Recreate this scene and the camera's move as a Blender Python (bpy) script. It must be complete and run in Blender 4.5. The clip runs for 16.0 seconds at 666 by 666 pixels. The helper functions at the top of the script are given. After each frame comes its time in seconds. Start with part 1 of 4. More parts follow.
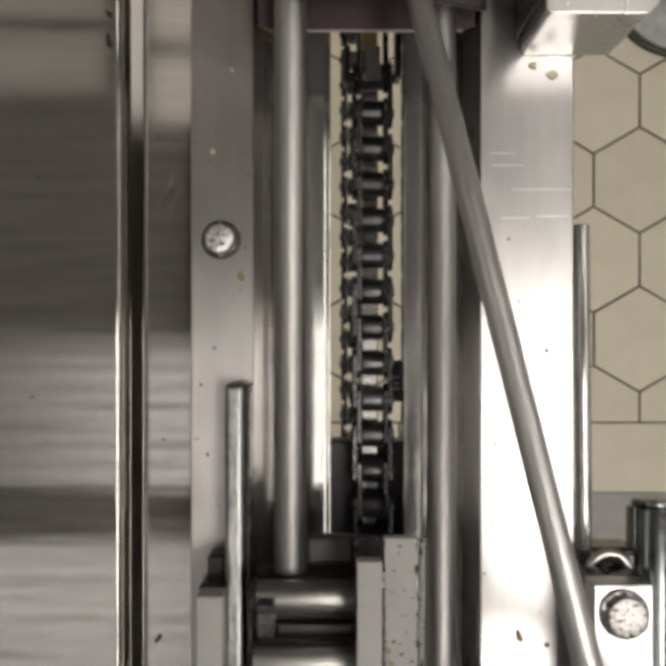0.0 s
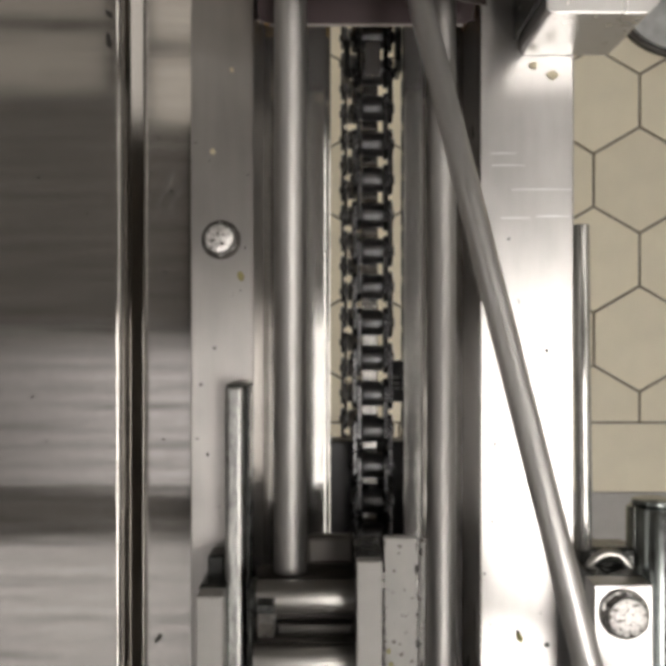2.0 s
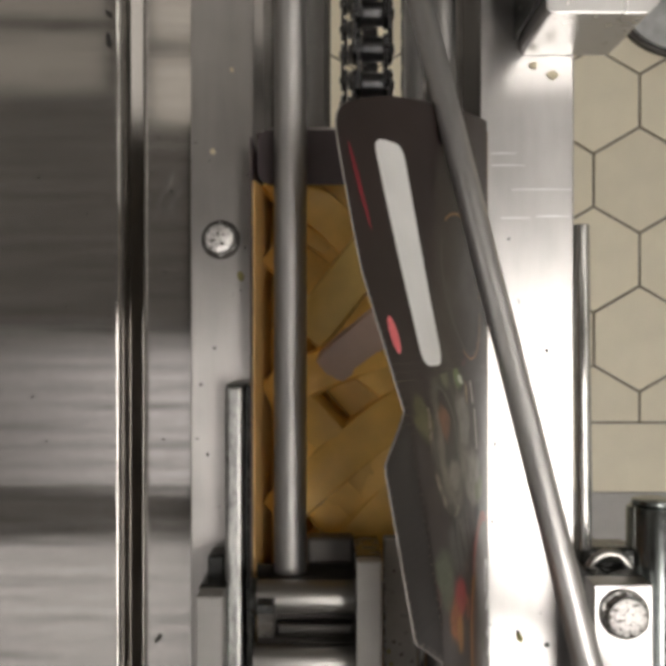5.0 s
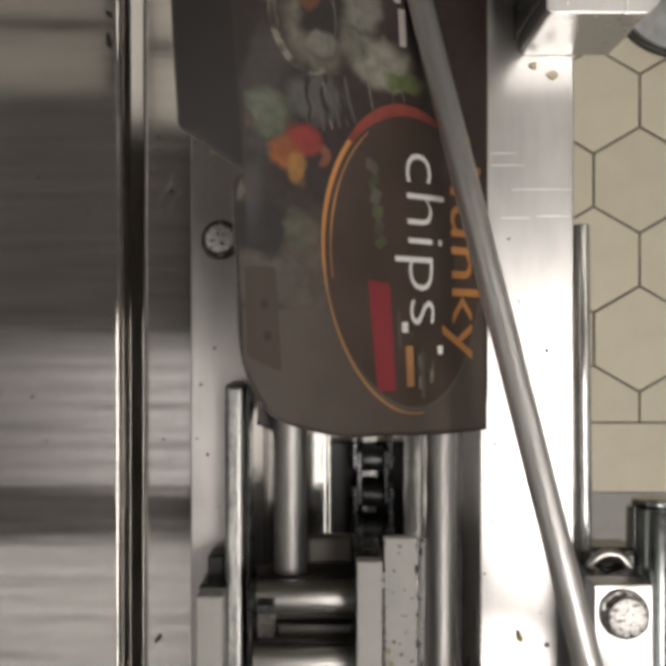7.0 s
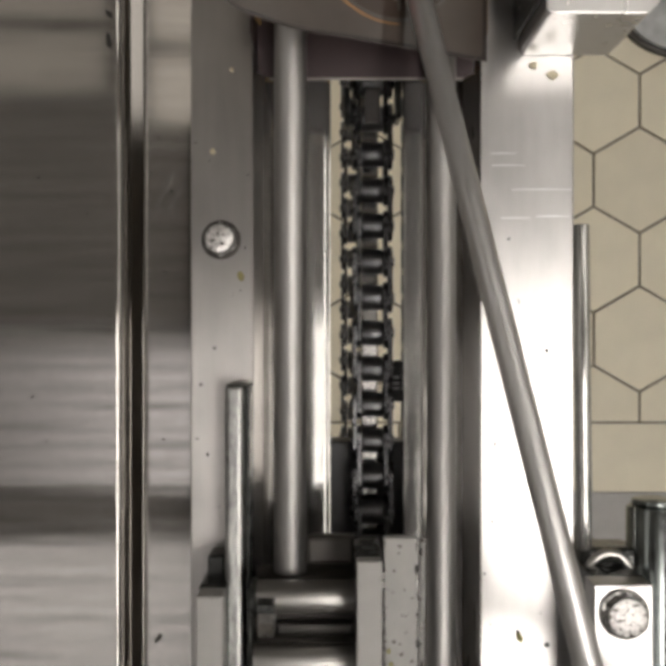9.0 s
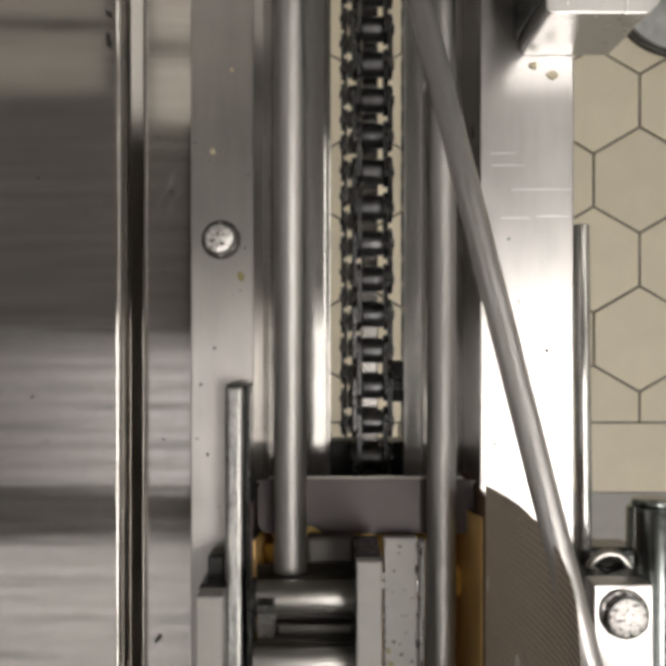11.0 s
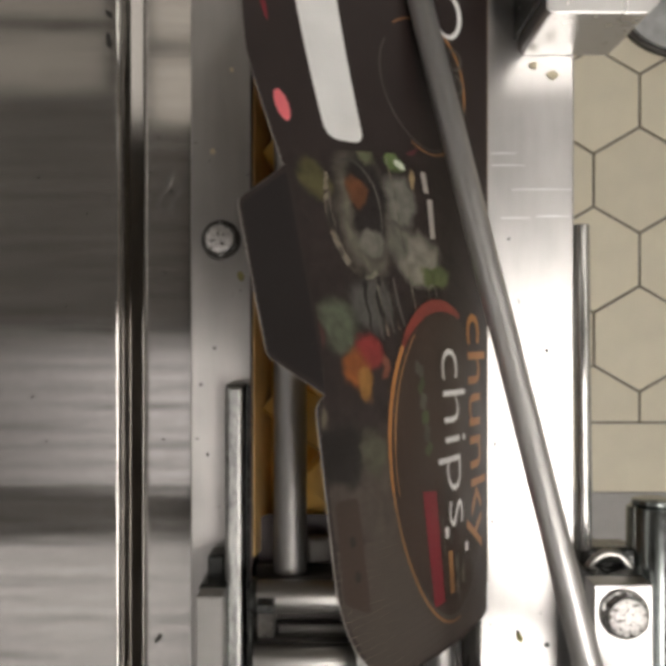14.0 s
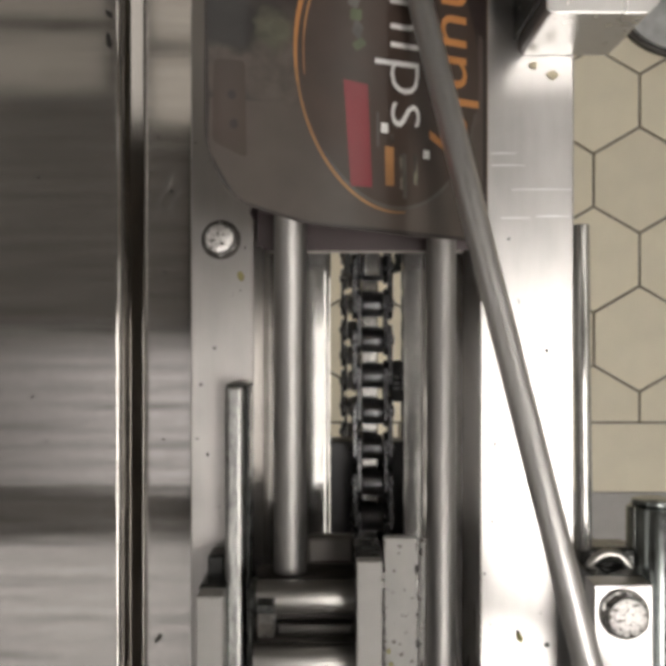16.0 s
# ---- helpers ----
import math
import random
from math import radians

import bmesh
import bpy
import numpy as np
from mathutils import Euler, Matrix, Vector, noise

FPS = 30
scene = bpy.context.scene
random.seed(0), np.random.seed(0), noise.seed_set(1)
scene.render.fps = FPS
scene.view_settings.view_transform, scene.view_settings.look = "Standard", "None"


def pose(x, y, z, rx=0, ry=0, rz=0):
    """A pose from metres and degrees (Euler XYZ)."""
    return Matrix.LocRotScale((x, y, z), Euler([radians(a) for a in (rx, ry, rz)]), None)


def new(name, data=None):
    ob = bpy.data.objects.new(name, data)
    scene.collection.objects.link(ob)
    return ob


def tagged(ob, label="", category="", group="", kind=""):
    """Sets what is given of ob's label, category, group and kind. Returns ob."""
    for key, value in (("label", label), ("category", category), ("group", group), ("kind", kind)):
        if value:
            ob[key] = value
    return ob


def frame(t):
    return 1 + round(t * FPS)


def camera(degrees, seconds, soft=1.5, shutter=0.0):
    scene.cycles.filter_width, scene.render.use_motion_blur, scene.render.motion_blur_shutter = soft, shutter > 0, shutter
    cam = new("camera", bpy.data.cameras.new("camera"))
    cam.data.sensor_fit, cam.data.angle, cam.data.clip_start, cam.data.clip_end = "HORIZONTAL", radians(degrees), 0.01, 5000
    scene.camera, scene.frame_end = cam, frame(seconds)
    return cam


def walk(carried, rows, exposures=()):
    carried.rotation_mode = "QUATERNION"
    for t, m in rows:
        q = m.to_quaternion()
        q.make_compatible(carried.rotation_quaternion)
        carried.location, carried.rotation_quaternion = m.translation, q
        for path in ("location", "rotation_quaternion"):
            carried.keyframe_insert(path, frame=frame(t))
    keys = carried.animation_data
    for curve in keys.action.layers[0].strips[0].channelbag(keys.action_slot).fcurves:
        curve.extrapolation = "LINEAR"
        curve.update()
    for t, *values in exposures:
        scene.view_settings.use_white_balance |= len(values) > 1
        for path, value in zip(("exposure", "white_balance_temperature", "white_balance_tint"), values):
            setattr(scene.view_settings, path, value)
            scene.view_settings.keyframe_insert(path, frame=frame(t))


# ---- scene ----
# Carton line seen from above: chain with pushers, cartons of chips, and a rod that folds each lid over.

# ---- camera ----
cam = camera(40.0, 16.0, soft=4.9)
walk(cam, [(0.0, pose(0, 0, 0.4)), (16.0, pose(0, 0, 0.4))], exposures=[(0.0, 0.09), (0.5, 0.15), (1.0, -0.15), (1.5, 0.20), (2.0, 0.15), (6.3, 0.14), (8.5, 0.12), (12.0, 0.20), (14.5, 0.16), (16.0, 0.13)])

# ---- world ----
world = bpy.data.worlds.new("room_air")
scene.world = world
world.use_nodes = True
world.node_tree.nodes["Background"].inputs[0].default_value = (0.9, 0.95, 1.0, 1)
world.node_tree.nodes["Background"].inputs[1].default_value = 0.05

FLOOR = -0.735
CEIL = 1.9


# ---- materials ----
def material(name, color, rough=0.5, metal=0.0, vary=0.15, scale=40.0, stretch=(1, 1, 1), bump=0.0, rough_vary=0.1, spots=None, spot_scale=60.0,
             spot_cut=0.72, coat=0.0, per_object=0.0, emit=None, big=4.0, brushed=0.0, fade=None):
    """A surface with grain at two scales, wear in its gloss, fine relief and, if asked, specks."""
    m = bpy.data.materials.new(name)
    m.use_nodes = True
    n, l = m.node_tree.nodes, m.node_tree.links
    b = n["Principled BSDF"]
    b.inputs["Metallic"].default_value = metal
    b.inputs["Coat Weight"].default_value = coat
    b.inputs["Coat Roughness"].default_value = 0.12
    tc, mp = n.new("ShaderNodeTexCoord"), n.new("ShaderNodeMapping")
    mp.inputs["Scale"].default_value = stretch
    l.new(tc.outputs["Object"], mp.inputs["Vector"])
    fine, wide = n.new("ShaderNodeTexNoise"), n.new("ShaderNodeTexNoise")
    fine.inputs["Scale"].default_value, fine.inputs["Detail"].default_value = scale, 6
    wide.inputs["Scale"].default_value, wide.inputs["Detail"].default_value = big, 4
    l.new(mp.outputs[0], fine.inputs["Vector"])
    l.new(tc.outputs["Object"], wide.inputs["Vector"])
    add = n.new("ShaderNodeMath")
    add.operation = "ADD"
    l.new(fine.outputs["Fac"], add.inputs[0])
    l.new(wide.outputs["Fac"], add.inputs[1])
    tone = n.new("ShaderNodeMapRange")
    tone.inputs["From Min"].default_value, tone.inputs["From Max"].default_value = 0.6, 1.4
    tone.inputs["To Min"].default_value, tone.inputs["To Max"].default_value = 1 - vary, 1 + vary
    l.new(add.outputs[0], tone.inputs["Value"])
    value = tone.outputs[0]
    if per_object:
        info, spread, mul = n.new("ShaderNodeObjectInfo"), n.new("ShaderNodeMapRange"), n.new("ShaderNodeMath")
        spread.inputs["To Min"].default_value, spread.inputs["To Max"].default_value = 1 - per_object, 1 + per_object
        mul.operation = "MULTIPLY"
        l.new(info.outputs["Random"], spread.inputs["Value"])
        l.new(spread.outputs[0], mul.inputs[0])
        l.new(value, mul.inputs[1])
        value = mul.outputs[0]
    mix = n.new("ShaderNodeVectorMath")
    mix.operation = "SCALE"
    mix.inputs[0].default_value = color
    l.new(value, mix.inputs["Scale"])
    out = mix.outputs[0]
    if spots:
        sp, ramp, mc = n.new("ShaderNodeTexNoise"), n.new("ShaderNodeMapRange"), n.new("ShaderNodeMix")
        sp.inputs["Scale"].default_value, sp.inputs["Detail"].default_value = spot_scale, 3
        l.new(tc.outputs["Object"], sp.inputs["Vector"])
        ramp.inputs["From Min"].default_value, ramp.inputs["From Max"].default_value = spot_cut, spot_cut + 0.03
        l.new(sp.outputs["Fac"], ramp.inputs["Value"])
        mc.data_type = "RGBA"
        mc.inputs[7].default_value = (*spots, 1)
        l.new(ramp.outputs[0], mc.inputs[0])
        l.new(out, mc.inputs[6])
        out = mc.outputs[2]
    l.new(out, b.inputs["Base Color"])
    gl = n.new("ShaderNodeMapRange")
    gl.inputs["From Min"].default_value, gl.inputs["From Max"].default_value = 0.6, 1.4
    gl.inputs["To Min"].default_value, gl.inputs["To Max"].default_value = max(rough - rough_vary, 0.03), rough + rough_vary
    l.new(add.outputs[0], gl.inputs["Value"])
    l.new(gl.outputs[0], b.inputs["Roughness"])
    if bump:
        bp = n.new("ShaderNodeBump")
        bp.inputs["Strength"].default_value, bp.inputs["Distance"].default_value = bump, 0.0006
        l.new(fine.outputs["Fac"], bp.inputs["Height"])
        l.new(bp.outputs[0], b.inputs["Normal"])
    if emit:
        b.inputs["Emission Color"].default_value, b.inputs["Emission Strength"].default_value = (*emit[:3], 1), emit[3]
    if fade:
        # emission eased off along the diffuser so its mirrored edge looks soft
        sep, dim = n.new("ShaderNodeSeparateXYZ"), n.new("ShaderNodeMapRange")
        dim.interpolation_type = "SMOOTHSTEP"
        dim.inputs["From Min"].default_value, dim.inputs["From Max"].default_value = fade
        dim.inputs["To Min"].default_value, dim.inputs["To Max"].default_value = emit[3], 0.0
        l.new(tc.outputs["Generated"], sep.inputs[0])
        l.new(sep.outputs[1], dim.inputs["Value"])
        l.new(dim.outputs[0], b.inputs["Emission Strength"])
    if brushed:
        # brushed along y: gloss spreads across the brushing
        tan = n.new("ShaderNodeTangent")
        tan.direction_type, tan.axis = "RADIAL", "Y"
        b.inputs["Anisotropic"].default_value = brushed
        l.new(tan.outputs[0], b.inputs["Tangent"])
    return m


# brush grain, its tone streaks strengthened to add to the louvre reflections' stripes
STEEL_PLATE = material("brushed_steel_sheet", (0.43, 0.41, 0.388), 0.08, 0.80, 0.25, 260, (0.05, 1.0, 1), 0.02, 0.035, big=9)
STEEL_BAR = material("ground_steel_bar", (0.43, 0.415, 0.40), 0.32, 0.95, 0.14, 160, (1, 0.10, 1), 0.06, 0.035, big=40, brushed=0.72)
STEEL_WHITE = material("bright_steel_plate", (0.54, 0.53, 0.52), 0.31, 0.9, 0.09, 200, (1, 0.2, 1), 0.06, 0.07, big=25)
STEEL_ROD = material("drawn_steel_rod", (0.42, 0.41, 0.40), 0.48, 1, 0.10, 300, (1, 0.06, 1), 0.05, 0.05, big=20)
STEEL_SLANT = material("bright_drawn_rod", (0.62, 0.61, 0.60), 0.36, 0.82, 0.10, 300, (1, 0.06, 1), 0.05, 0.04, big=20)
STEEL_EAST = material("worn_bright_plate", (0.485, 0.475, 0.467), 0.30, 1.0, 0.12, 200, (1, 0.2, 1), 0.05, 0.03, big=40)
STEEL_DARK = material("dull_dark_steel", (0.20, 0.195, 0.185), 0.36, 1, 0.2, 150, (1, 0.2, 1), 0.08, 0.08, big=30)
GROOVE_STEEL = material("dark_polished_strip", (0.30, 0.285, 0.265), 0.10, 1, 0.15, 200, (1, 0.1, 1), 0.02, 0.03, big=30)
STEEL_POLISHED = material("polished_steel", (0.60, 0.59, 0.57), 0.14, 0.85, 0.08, 200, (1, 1, 1), 0.03, 0.05, big=20)
GALVANISED = material("galvanised_bar", (0.36, 0.362, 0.352), 0.36, 1, 0.5, 700, (1, 0.35, 1), 0.4, 0.14, big=60)
STEEL_SATIN = material("satin_ground_shaft", (0.46, 0.45, 0.43), 0.44, 1, 0.12, 300, (0.1, 1, 1), 0.06, 0.06, big=30)
ZINC = material("zinc_plated_bolt", (0.50, 0.49, 0.48), 0.30, 1, 0.35, 420, (1, 1, 1), 0.5, 0.12, big=90)
CHAIN_STEEL = material("oiled_chain_steel", (0.13, 0.13, 0.135), 0.26, 1, 0.3, 500, (1, 1, 1), 0.2, 0.1, per_object=0.15, big=120)
ROLLER_STEEL = material("worn_roller_steel", (0.22, 0.222, 0.23), 0.36, 1, 0.25, 500, (1, 1, 1), 0.2, 0.08, per_object=0.2, big=120)
BLACK_PLASTIC = material("black_plastic", (0.028, 0.028, 0.031), 0.4, 0, 0.2, 200, bump=0.1)
# for black metal parts, and for faces of paler parts drawn dark
BLACK_AND_DARK_FACE = material("black_metal_and_dark_faces", (0.05, 0.052, 0.05), 0.24, 0.6, 0.2, 200, bump=0.1, big=40)
CYLINDER_STEEL = material("grey_green_cylinder_metal", (0.22, 0.24, 0.235), 0.17, 1, 0.2, 200, bump=0.05, big=40)
DARK_DULL = material("dark_dull_surface", (0.06, 0.054, 0.048), 0.45, 0.3, 0.3, 200, bump=0.2, big=40)
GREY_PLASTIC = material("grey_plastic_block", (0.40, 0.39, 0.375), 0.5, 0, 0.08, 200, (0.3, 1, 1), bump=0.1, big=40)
WHITE_PAINT = material("chipped_white_paint", (0.40, 0.39, 0.375), 0.45, 0, 0.12, 160, bump=0.2, spots=(0.12, 0.10, 0.085), spot_scale=300, spot_cut=0.63, big=60)
WHITE_MARK = material("white_mark", (0.8, 0.8, 0.8), 0.5)
TILE = material("cream_floor_tile", (0.78, 0.715, 0.56), 0.42, 0, 0.06, 30, bump=0.05, per_object=0.04, big=6)
GROUT = material("grey_brown_grout", (0.22, 0.19, 0.145), 0.8, 0, 0.2, 200, bump=0.3)
CONCRETE = material("grey_painted_floor", (0.42, 0.41, 0.40), 0.6, 0, 0.1, 60, bump=0.1, big=8)
PAD_GREY = material("mottled_grey_pad", (0.42, 0.43, 0.43), 0.5, 0, 0.4, 60, bump=0.2, big=20)
WALL_PAINT = material("off_white_wall", (0.55, 0.53, 0.50), 0.7, 0, 0.05, 20, bump=0.05)
CEILING_PAINT = material("dim_ceiling_board", (0.26, 0.238, 0.215), 0.8, 0, 0.05, 20, bump=0.05)
LAMP_WHITE = material("lamp_diffuser", (0.8, 0.8, 0.8), 0.5, emit=(1.0, 0.945, 0.885, 10.0))
LAMP_TUBE = material("tube_diffuser", (0.8, 0.8, 0.8), 0.5, emit=(1.0, 0.945, 0.885, 6.5))
# strengths stepped across the lamp so its reflection on the panels fades sideways
LAMP_FALL = [material("graded_lamp_diffuser", (0.8, 0.8, 0.8), 0.5, emit=(1.0, 0.95, 0.95, k), fade=(0.70, 1.05)) for k in (0.42, 0.53, 0.68, 0.84, 1.02, 1.2, 1.33, 1.34, 1.16, 0.88)]
LAMP_FILL = material("fill_lamp_diffuser", (0.8, 0.8, 0.8), 0.5, emit=(1.0, 0.95, 0.88, 4.0))
LAMP_MID = material("soft_lamp_diffuser", (0.8, 0.8, 0.8), 0.5, emit=(1.0, 0.94, 0.88, 1.5))
# faded at one end to soften the reflection's edge
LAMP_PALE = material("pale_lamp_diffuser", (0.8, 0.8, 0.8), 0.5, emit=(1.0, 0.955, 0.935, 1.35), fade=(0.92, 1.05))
LAMP_LOW = material("low_lamp_diffuser", (0.8, 0.8, 0.8), 0.5, emit=(1.0, 0.94, 0.88, 1.0))
LAMP_DIM = material("dim_lamp_diffuser", (0.8, 0.8, 0.8), 0.5, emit=(1.0, 0.91, 0.80, 0.66))
LAMP_FAINT = material("faint_lamp_diffuser", (0.8, 0.8, 0.8), 0.5, emit=(1.0, 0.90, 0.77, 0.26))
LOUVRE = material("lamp_louvre_metal", (0.25, 0.24, 0.23), 0.5, 0)
BOARD = material("printed_brown_board", (0.026, 0.018, 0.0165), 0.42, 0, 0.25, 90, bump=0.1, big=25, coat=0.10)
BOARD_LIGHT = material("printed_taupe_board", (0.078, 0.063, 0.053), 0.40, 0, 0.25, 60, bump=0.1, big=25, coat=0.12)
BOARD_INSIDE = material("grey_brown_board_inside", (0.72, 0.625, 0.51), 0.52, 0, 0.12, 120, bump=0.03, big=25, coat=0.08)
BOARD_MATT = material("matt_brown_board", (0.16, 0.10, 0.055), 0.85, 0, 0.12, 120, bump=0.06, big=25)
BOARD_END = material("dark_end_flap_board", (0.066, 0.047, 0.050), 0.42, 0, 0.12, 120, bump=0.06, big=25)
BOARD_AMBER = material("amber_lit_board", (0.78, 0.51, 0.20), 0.5, 0, 0.25, 60, bump=0.1, big=25, coat=0.2)
BOARD_EDGE = material("cut_board_edge", (0.42, 0.39, 0.36), 0.7)
INK_AND_SLIT_WHITE = material("white_ink_and_slit_light", (0.78, 0.78, 0.77), 0.4, coat=0.2)
INK_ORANGE = material("orange_ink", (0.48, 0.21, 0.065), 0.4, coat=0.2)
INK_GOLD = material("gold_brown_ink", (0.36, 0.18, 0.07), 0.4, vary=0.4, coat=0.2, big=60)
INK_RED = material("dark_red_ink", (0.21, 0.022, 0.032), 0.4, coat=0.2)
INK_PINK = material("pink_red_ink", (0.72, 0.16, 0.18), 0.4, coat=0.2)
INK_BROWN = material("oval_brown_ink", (0.052, 0.034, 0.026), 0.40, vary=0.2, coat=0.1, big=40)
INK_GREY = material("mottled_grey_ink", (0.085, 0.08, 0.069), 0.4, vary=0.55, scale=70, big=50, coat=0.2)
INK_GREEN = material("leaf_green_ink", (0.075, 0.095, 0.045), 0.4, vary=0.4, scale=70, big=60, coat=0.2)
INK_FLAME = material("flame_red_ink", (0.20, 0.04, 0.03), 0.4, vary=0.6, scale=60, big=80, coat=0.2)
INK_BLACK = material("near_black_ink", (0.012, 0.009, 0.0095), 0.45, coat=0.05)
CHIP = material("fried_potato", (0.80, 0.50, 0.115), 0.48, 0, 0.14, 110, bump=0.2, per_object=0.22, big=45, coat=0.05)
CHIP_LIGHT = material("lightly_fried_potato", (0.85, 0.60, 0.175), 0.46, 0, 0.12, 110, bump=0.2, big=45, coat=0.05)
CHIP_PALE = material("pale_potato_end", (0.66, 0.50, 0.42), 0.45, 0, 0.1, 110, bump=0.2)
CRUMB = material("green_yellow_crumb", (0.28, 0.26, 0.10), 0.7, vary=0.3, scale=300)
CRUMB_PALE = material("pale_potato_crumb", (0.72, 0.65, 0.46), 0.7, vary=0.3, scale=300)
GRIME = material("black_grime", (0.02, 0.018, 0.015), 0.6, vary=0.3, scale=300)


def picture_ink(name, stops, hues, scale, warp):
    """A printed photograph: soft light shapes on dark, with patches of other hues."""
    m = bpy.data.materials.new(name)
    m.use_nodes = True
    n, l = m.node_tree.nodes, m.node_tree.links
    b = n["Principled BSDF"]
    b.inputs["Roughness"].default_value, b.inputs["Coat Weight"].default_value = 0.42, 0.1
    tc, shape, hue = n.new("ShaderNodeTexCoord"), n.new("ShaderNodeTexNoise"), n.new("ShaderNodeTexNoise")
    mp = n.new("ShaderNodeMapping")
    mp.inputs["Scale"].default_value = (1.0, 0.62, 0.25)
    l.new(tc.outputs["Object"], mp.inputs["Vector"])
    for node, s, d, w in ((shape, scale, 3.0, warp), (hue, scale * 0.55, 1.0, 0.6)):
        node.inputs["Scale"].default_value, node.inputs["Detail"].default_value, node.inputs["Distortion"].default_value = s, d, w
        l.new(mp.outputs[0], node.inputs["Vector"])
    ramp, tint, mix = n.new("ShaderNodeValToRGB"), n.new("ShaderNodeValToRGB"), n.new("ShaderNodeMix")
    for node, rows in ((ramp, stops), (tint, hues)):
        e = node.color_ramp.elements
        while len(e) < len(rows):
            e.new(0.5)
        for k, (at, c) in enumerate(rows):
            e[k].position, e[k].color = at, (*c, 1)
    l.new(shape.outputs["Fac"], ramp.inputs[0])
    l.new(hue.outputs["Fac"], tint.inputs[0])
    mix.data_type, mix.blend_type = "RGBA", "MULTIPLY"
    mix.inputs[0].default_value = 1.0
    l.new(ramp.outputs[0], mix.inputs[6])
    l.new(tint.outputs[0], mix.inputs[7])
    l.new(mix.outputs[2], b.inputs["Base Color"])
    return m


INK_PALE = picture_ink("printed_pale_vegetables", ((0.34, (0.022, 0.018, 0.016)), (0.46, (0.07, 0.062, 0.053)), (0.55, (0.17, 0.155, 0.13)), (0.62, (0.21, 0.195, 0.17)), (0.70, (0.06, 0.05, 0.04))),
                       ((0.35, (1.1, 0.9, 0.75)), (0.5, (1, 1, 0.95)), (0.65, (0.95, 1.03, 0.85))), 130.0, 0.9)
class Print:
    """A printed photograph built up from soft, slightly uneven patches of ink."""

    def __init__(self, name, dark, pale, w0, w1):
        self.m = bpy.data.materials.new(name)
        self.m.use_nodes = True
        self.n, self.l = self.m.node_tree.nodes, self.m.node_tree.links
        b = self.n["Principled BSDF"]
        b.inputs["Roughness"].default_value, b.inputs["Coat Weight"].default_value = 0.42, 0.1
        tc, noise = self.n.new("ShaderNodeTexCoord"), self.n.new("ShaderNodeTexNoise")
        noise.inputs["Scale"].default_value, noise.inputs["Detail"].default_value = 120.0, 2.0
        wob, add, flat = self.n.new("ShaderNodeVectorMath"), self.n.new("ShaderNodeVectorMath"), self.n.new("ShaderNodeVectorMath")
        flat.operation, wob.operation = "MULTIPLY", "MULTIPLY_ADD"
        flat.inputs[1].default_value = (1, 1, 0)
        self.l.new(tc.outputs["Object"], flat.inputs[0])
        self.l.new(flat.outputs[0], noise.inputs["Vector"])
        wob.inputs[1].default_value, wob.inputs[2].default_value = (0.0075, 0.0075, 0), (-0.00375, -0.00375, 0)
        self.l.new(noise.outputs["Color"], wob.inputs[0])
        self.l.new(flat.outputs[0], add.inputs[0])
        self.l.new(wob.outputs[0], add.inputs[1])
        self.at = add.outputs[0]
        sep, ramp = self.n.new("ShaderNodeSeparateXYZ"), self.n.new("ShaderNodeMapRange")
        self.l.new(self.at, sep.inputs[0])
        ramp.interpolation_type = "SMOOTHSTEP"
        ramp.inputs["From Min"].default_value, ramp.inputs["From Max"].default_value = w0, w1
        self.l.new(sep.outputs[1], ramp.inputs["Value"])
        self.out = self.blend(ramp.outputs[0], None, pale)
        self.out.node.inputs[6].default_value = (*dark, 1)
        self.bsdf = b

    def blend(self, fac, under, color):
        mix = self.n.new("ShaderNodeMix")
        mix.data_type = "RGBA"
        self.l.new(fac, mix.inputs[0])
        if under:
            self.l.new(under, mix.inputs[6])
        mix.inputs[7].default_value = (*color, 1)
        return mix.outputs[2]

    def spot(self, u, w, ru, rw, color):
        mp, dist, edge = self.n.new("ShaderNodeMapping"), self.n.new("ShaderNodeVectorMath"), self.n.new("ShaderNodeMapRange")
        mp.inputs["Location"].default_value, mp.inputs["Scale"].default_value = (-u / ru, -w / rw, 0), (1 / ru, 1 / rw, 0)
        dist.operation, edge.interpolation_type = "LENGTH", "SMOOTHSTEP"
        edge.inputs["From Min"].default_value, edge.inputs["From Max"].default_value = 1.18, 0.66
        self.l.new(self.at, mp.inputs["Vector"])
        self.l.new(mp.outputs[0], dist.inputs[0])
        self.l.new(dist.outputs["Value"], edge.inputs["Value"])
        self.out = self.blend(edge.outputs[0], self.out, color)

    def done(self):
        grain, tone, mul = self.n.new("ShaderNodeTexNoise"), self.n.new("ShaderNodeMapRange"), self.n.new("ShaderNodeVectorMath")
        grain.inputs["Scale"].default_value, grain.inputs["Detail"].default_value = 210.0, 3.0
        tone.inputs["From Min"].default_value, tone.inputs["From Max"].default_value = 0.3, 0.7
        tone.inputs["To Min"].default_value, tone.inputs["To Max"].default_value = 0.75, 1.25
        mul.operation = "SCALE"
        self.l.new(self.at, grain.inputs["Vector"])
        self.l.new(grain.outputs["Fac"], tone.inputs["Value"])
        self.l.new(self.out, mul.inputs[0])
        self.l.new(tone.outputs[0], mul.inputs["Scale"])
        self.l.new(mul.outputs[0], self.bsdf.inputs["Base Color"])
        return self.m


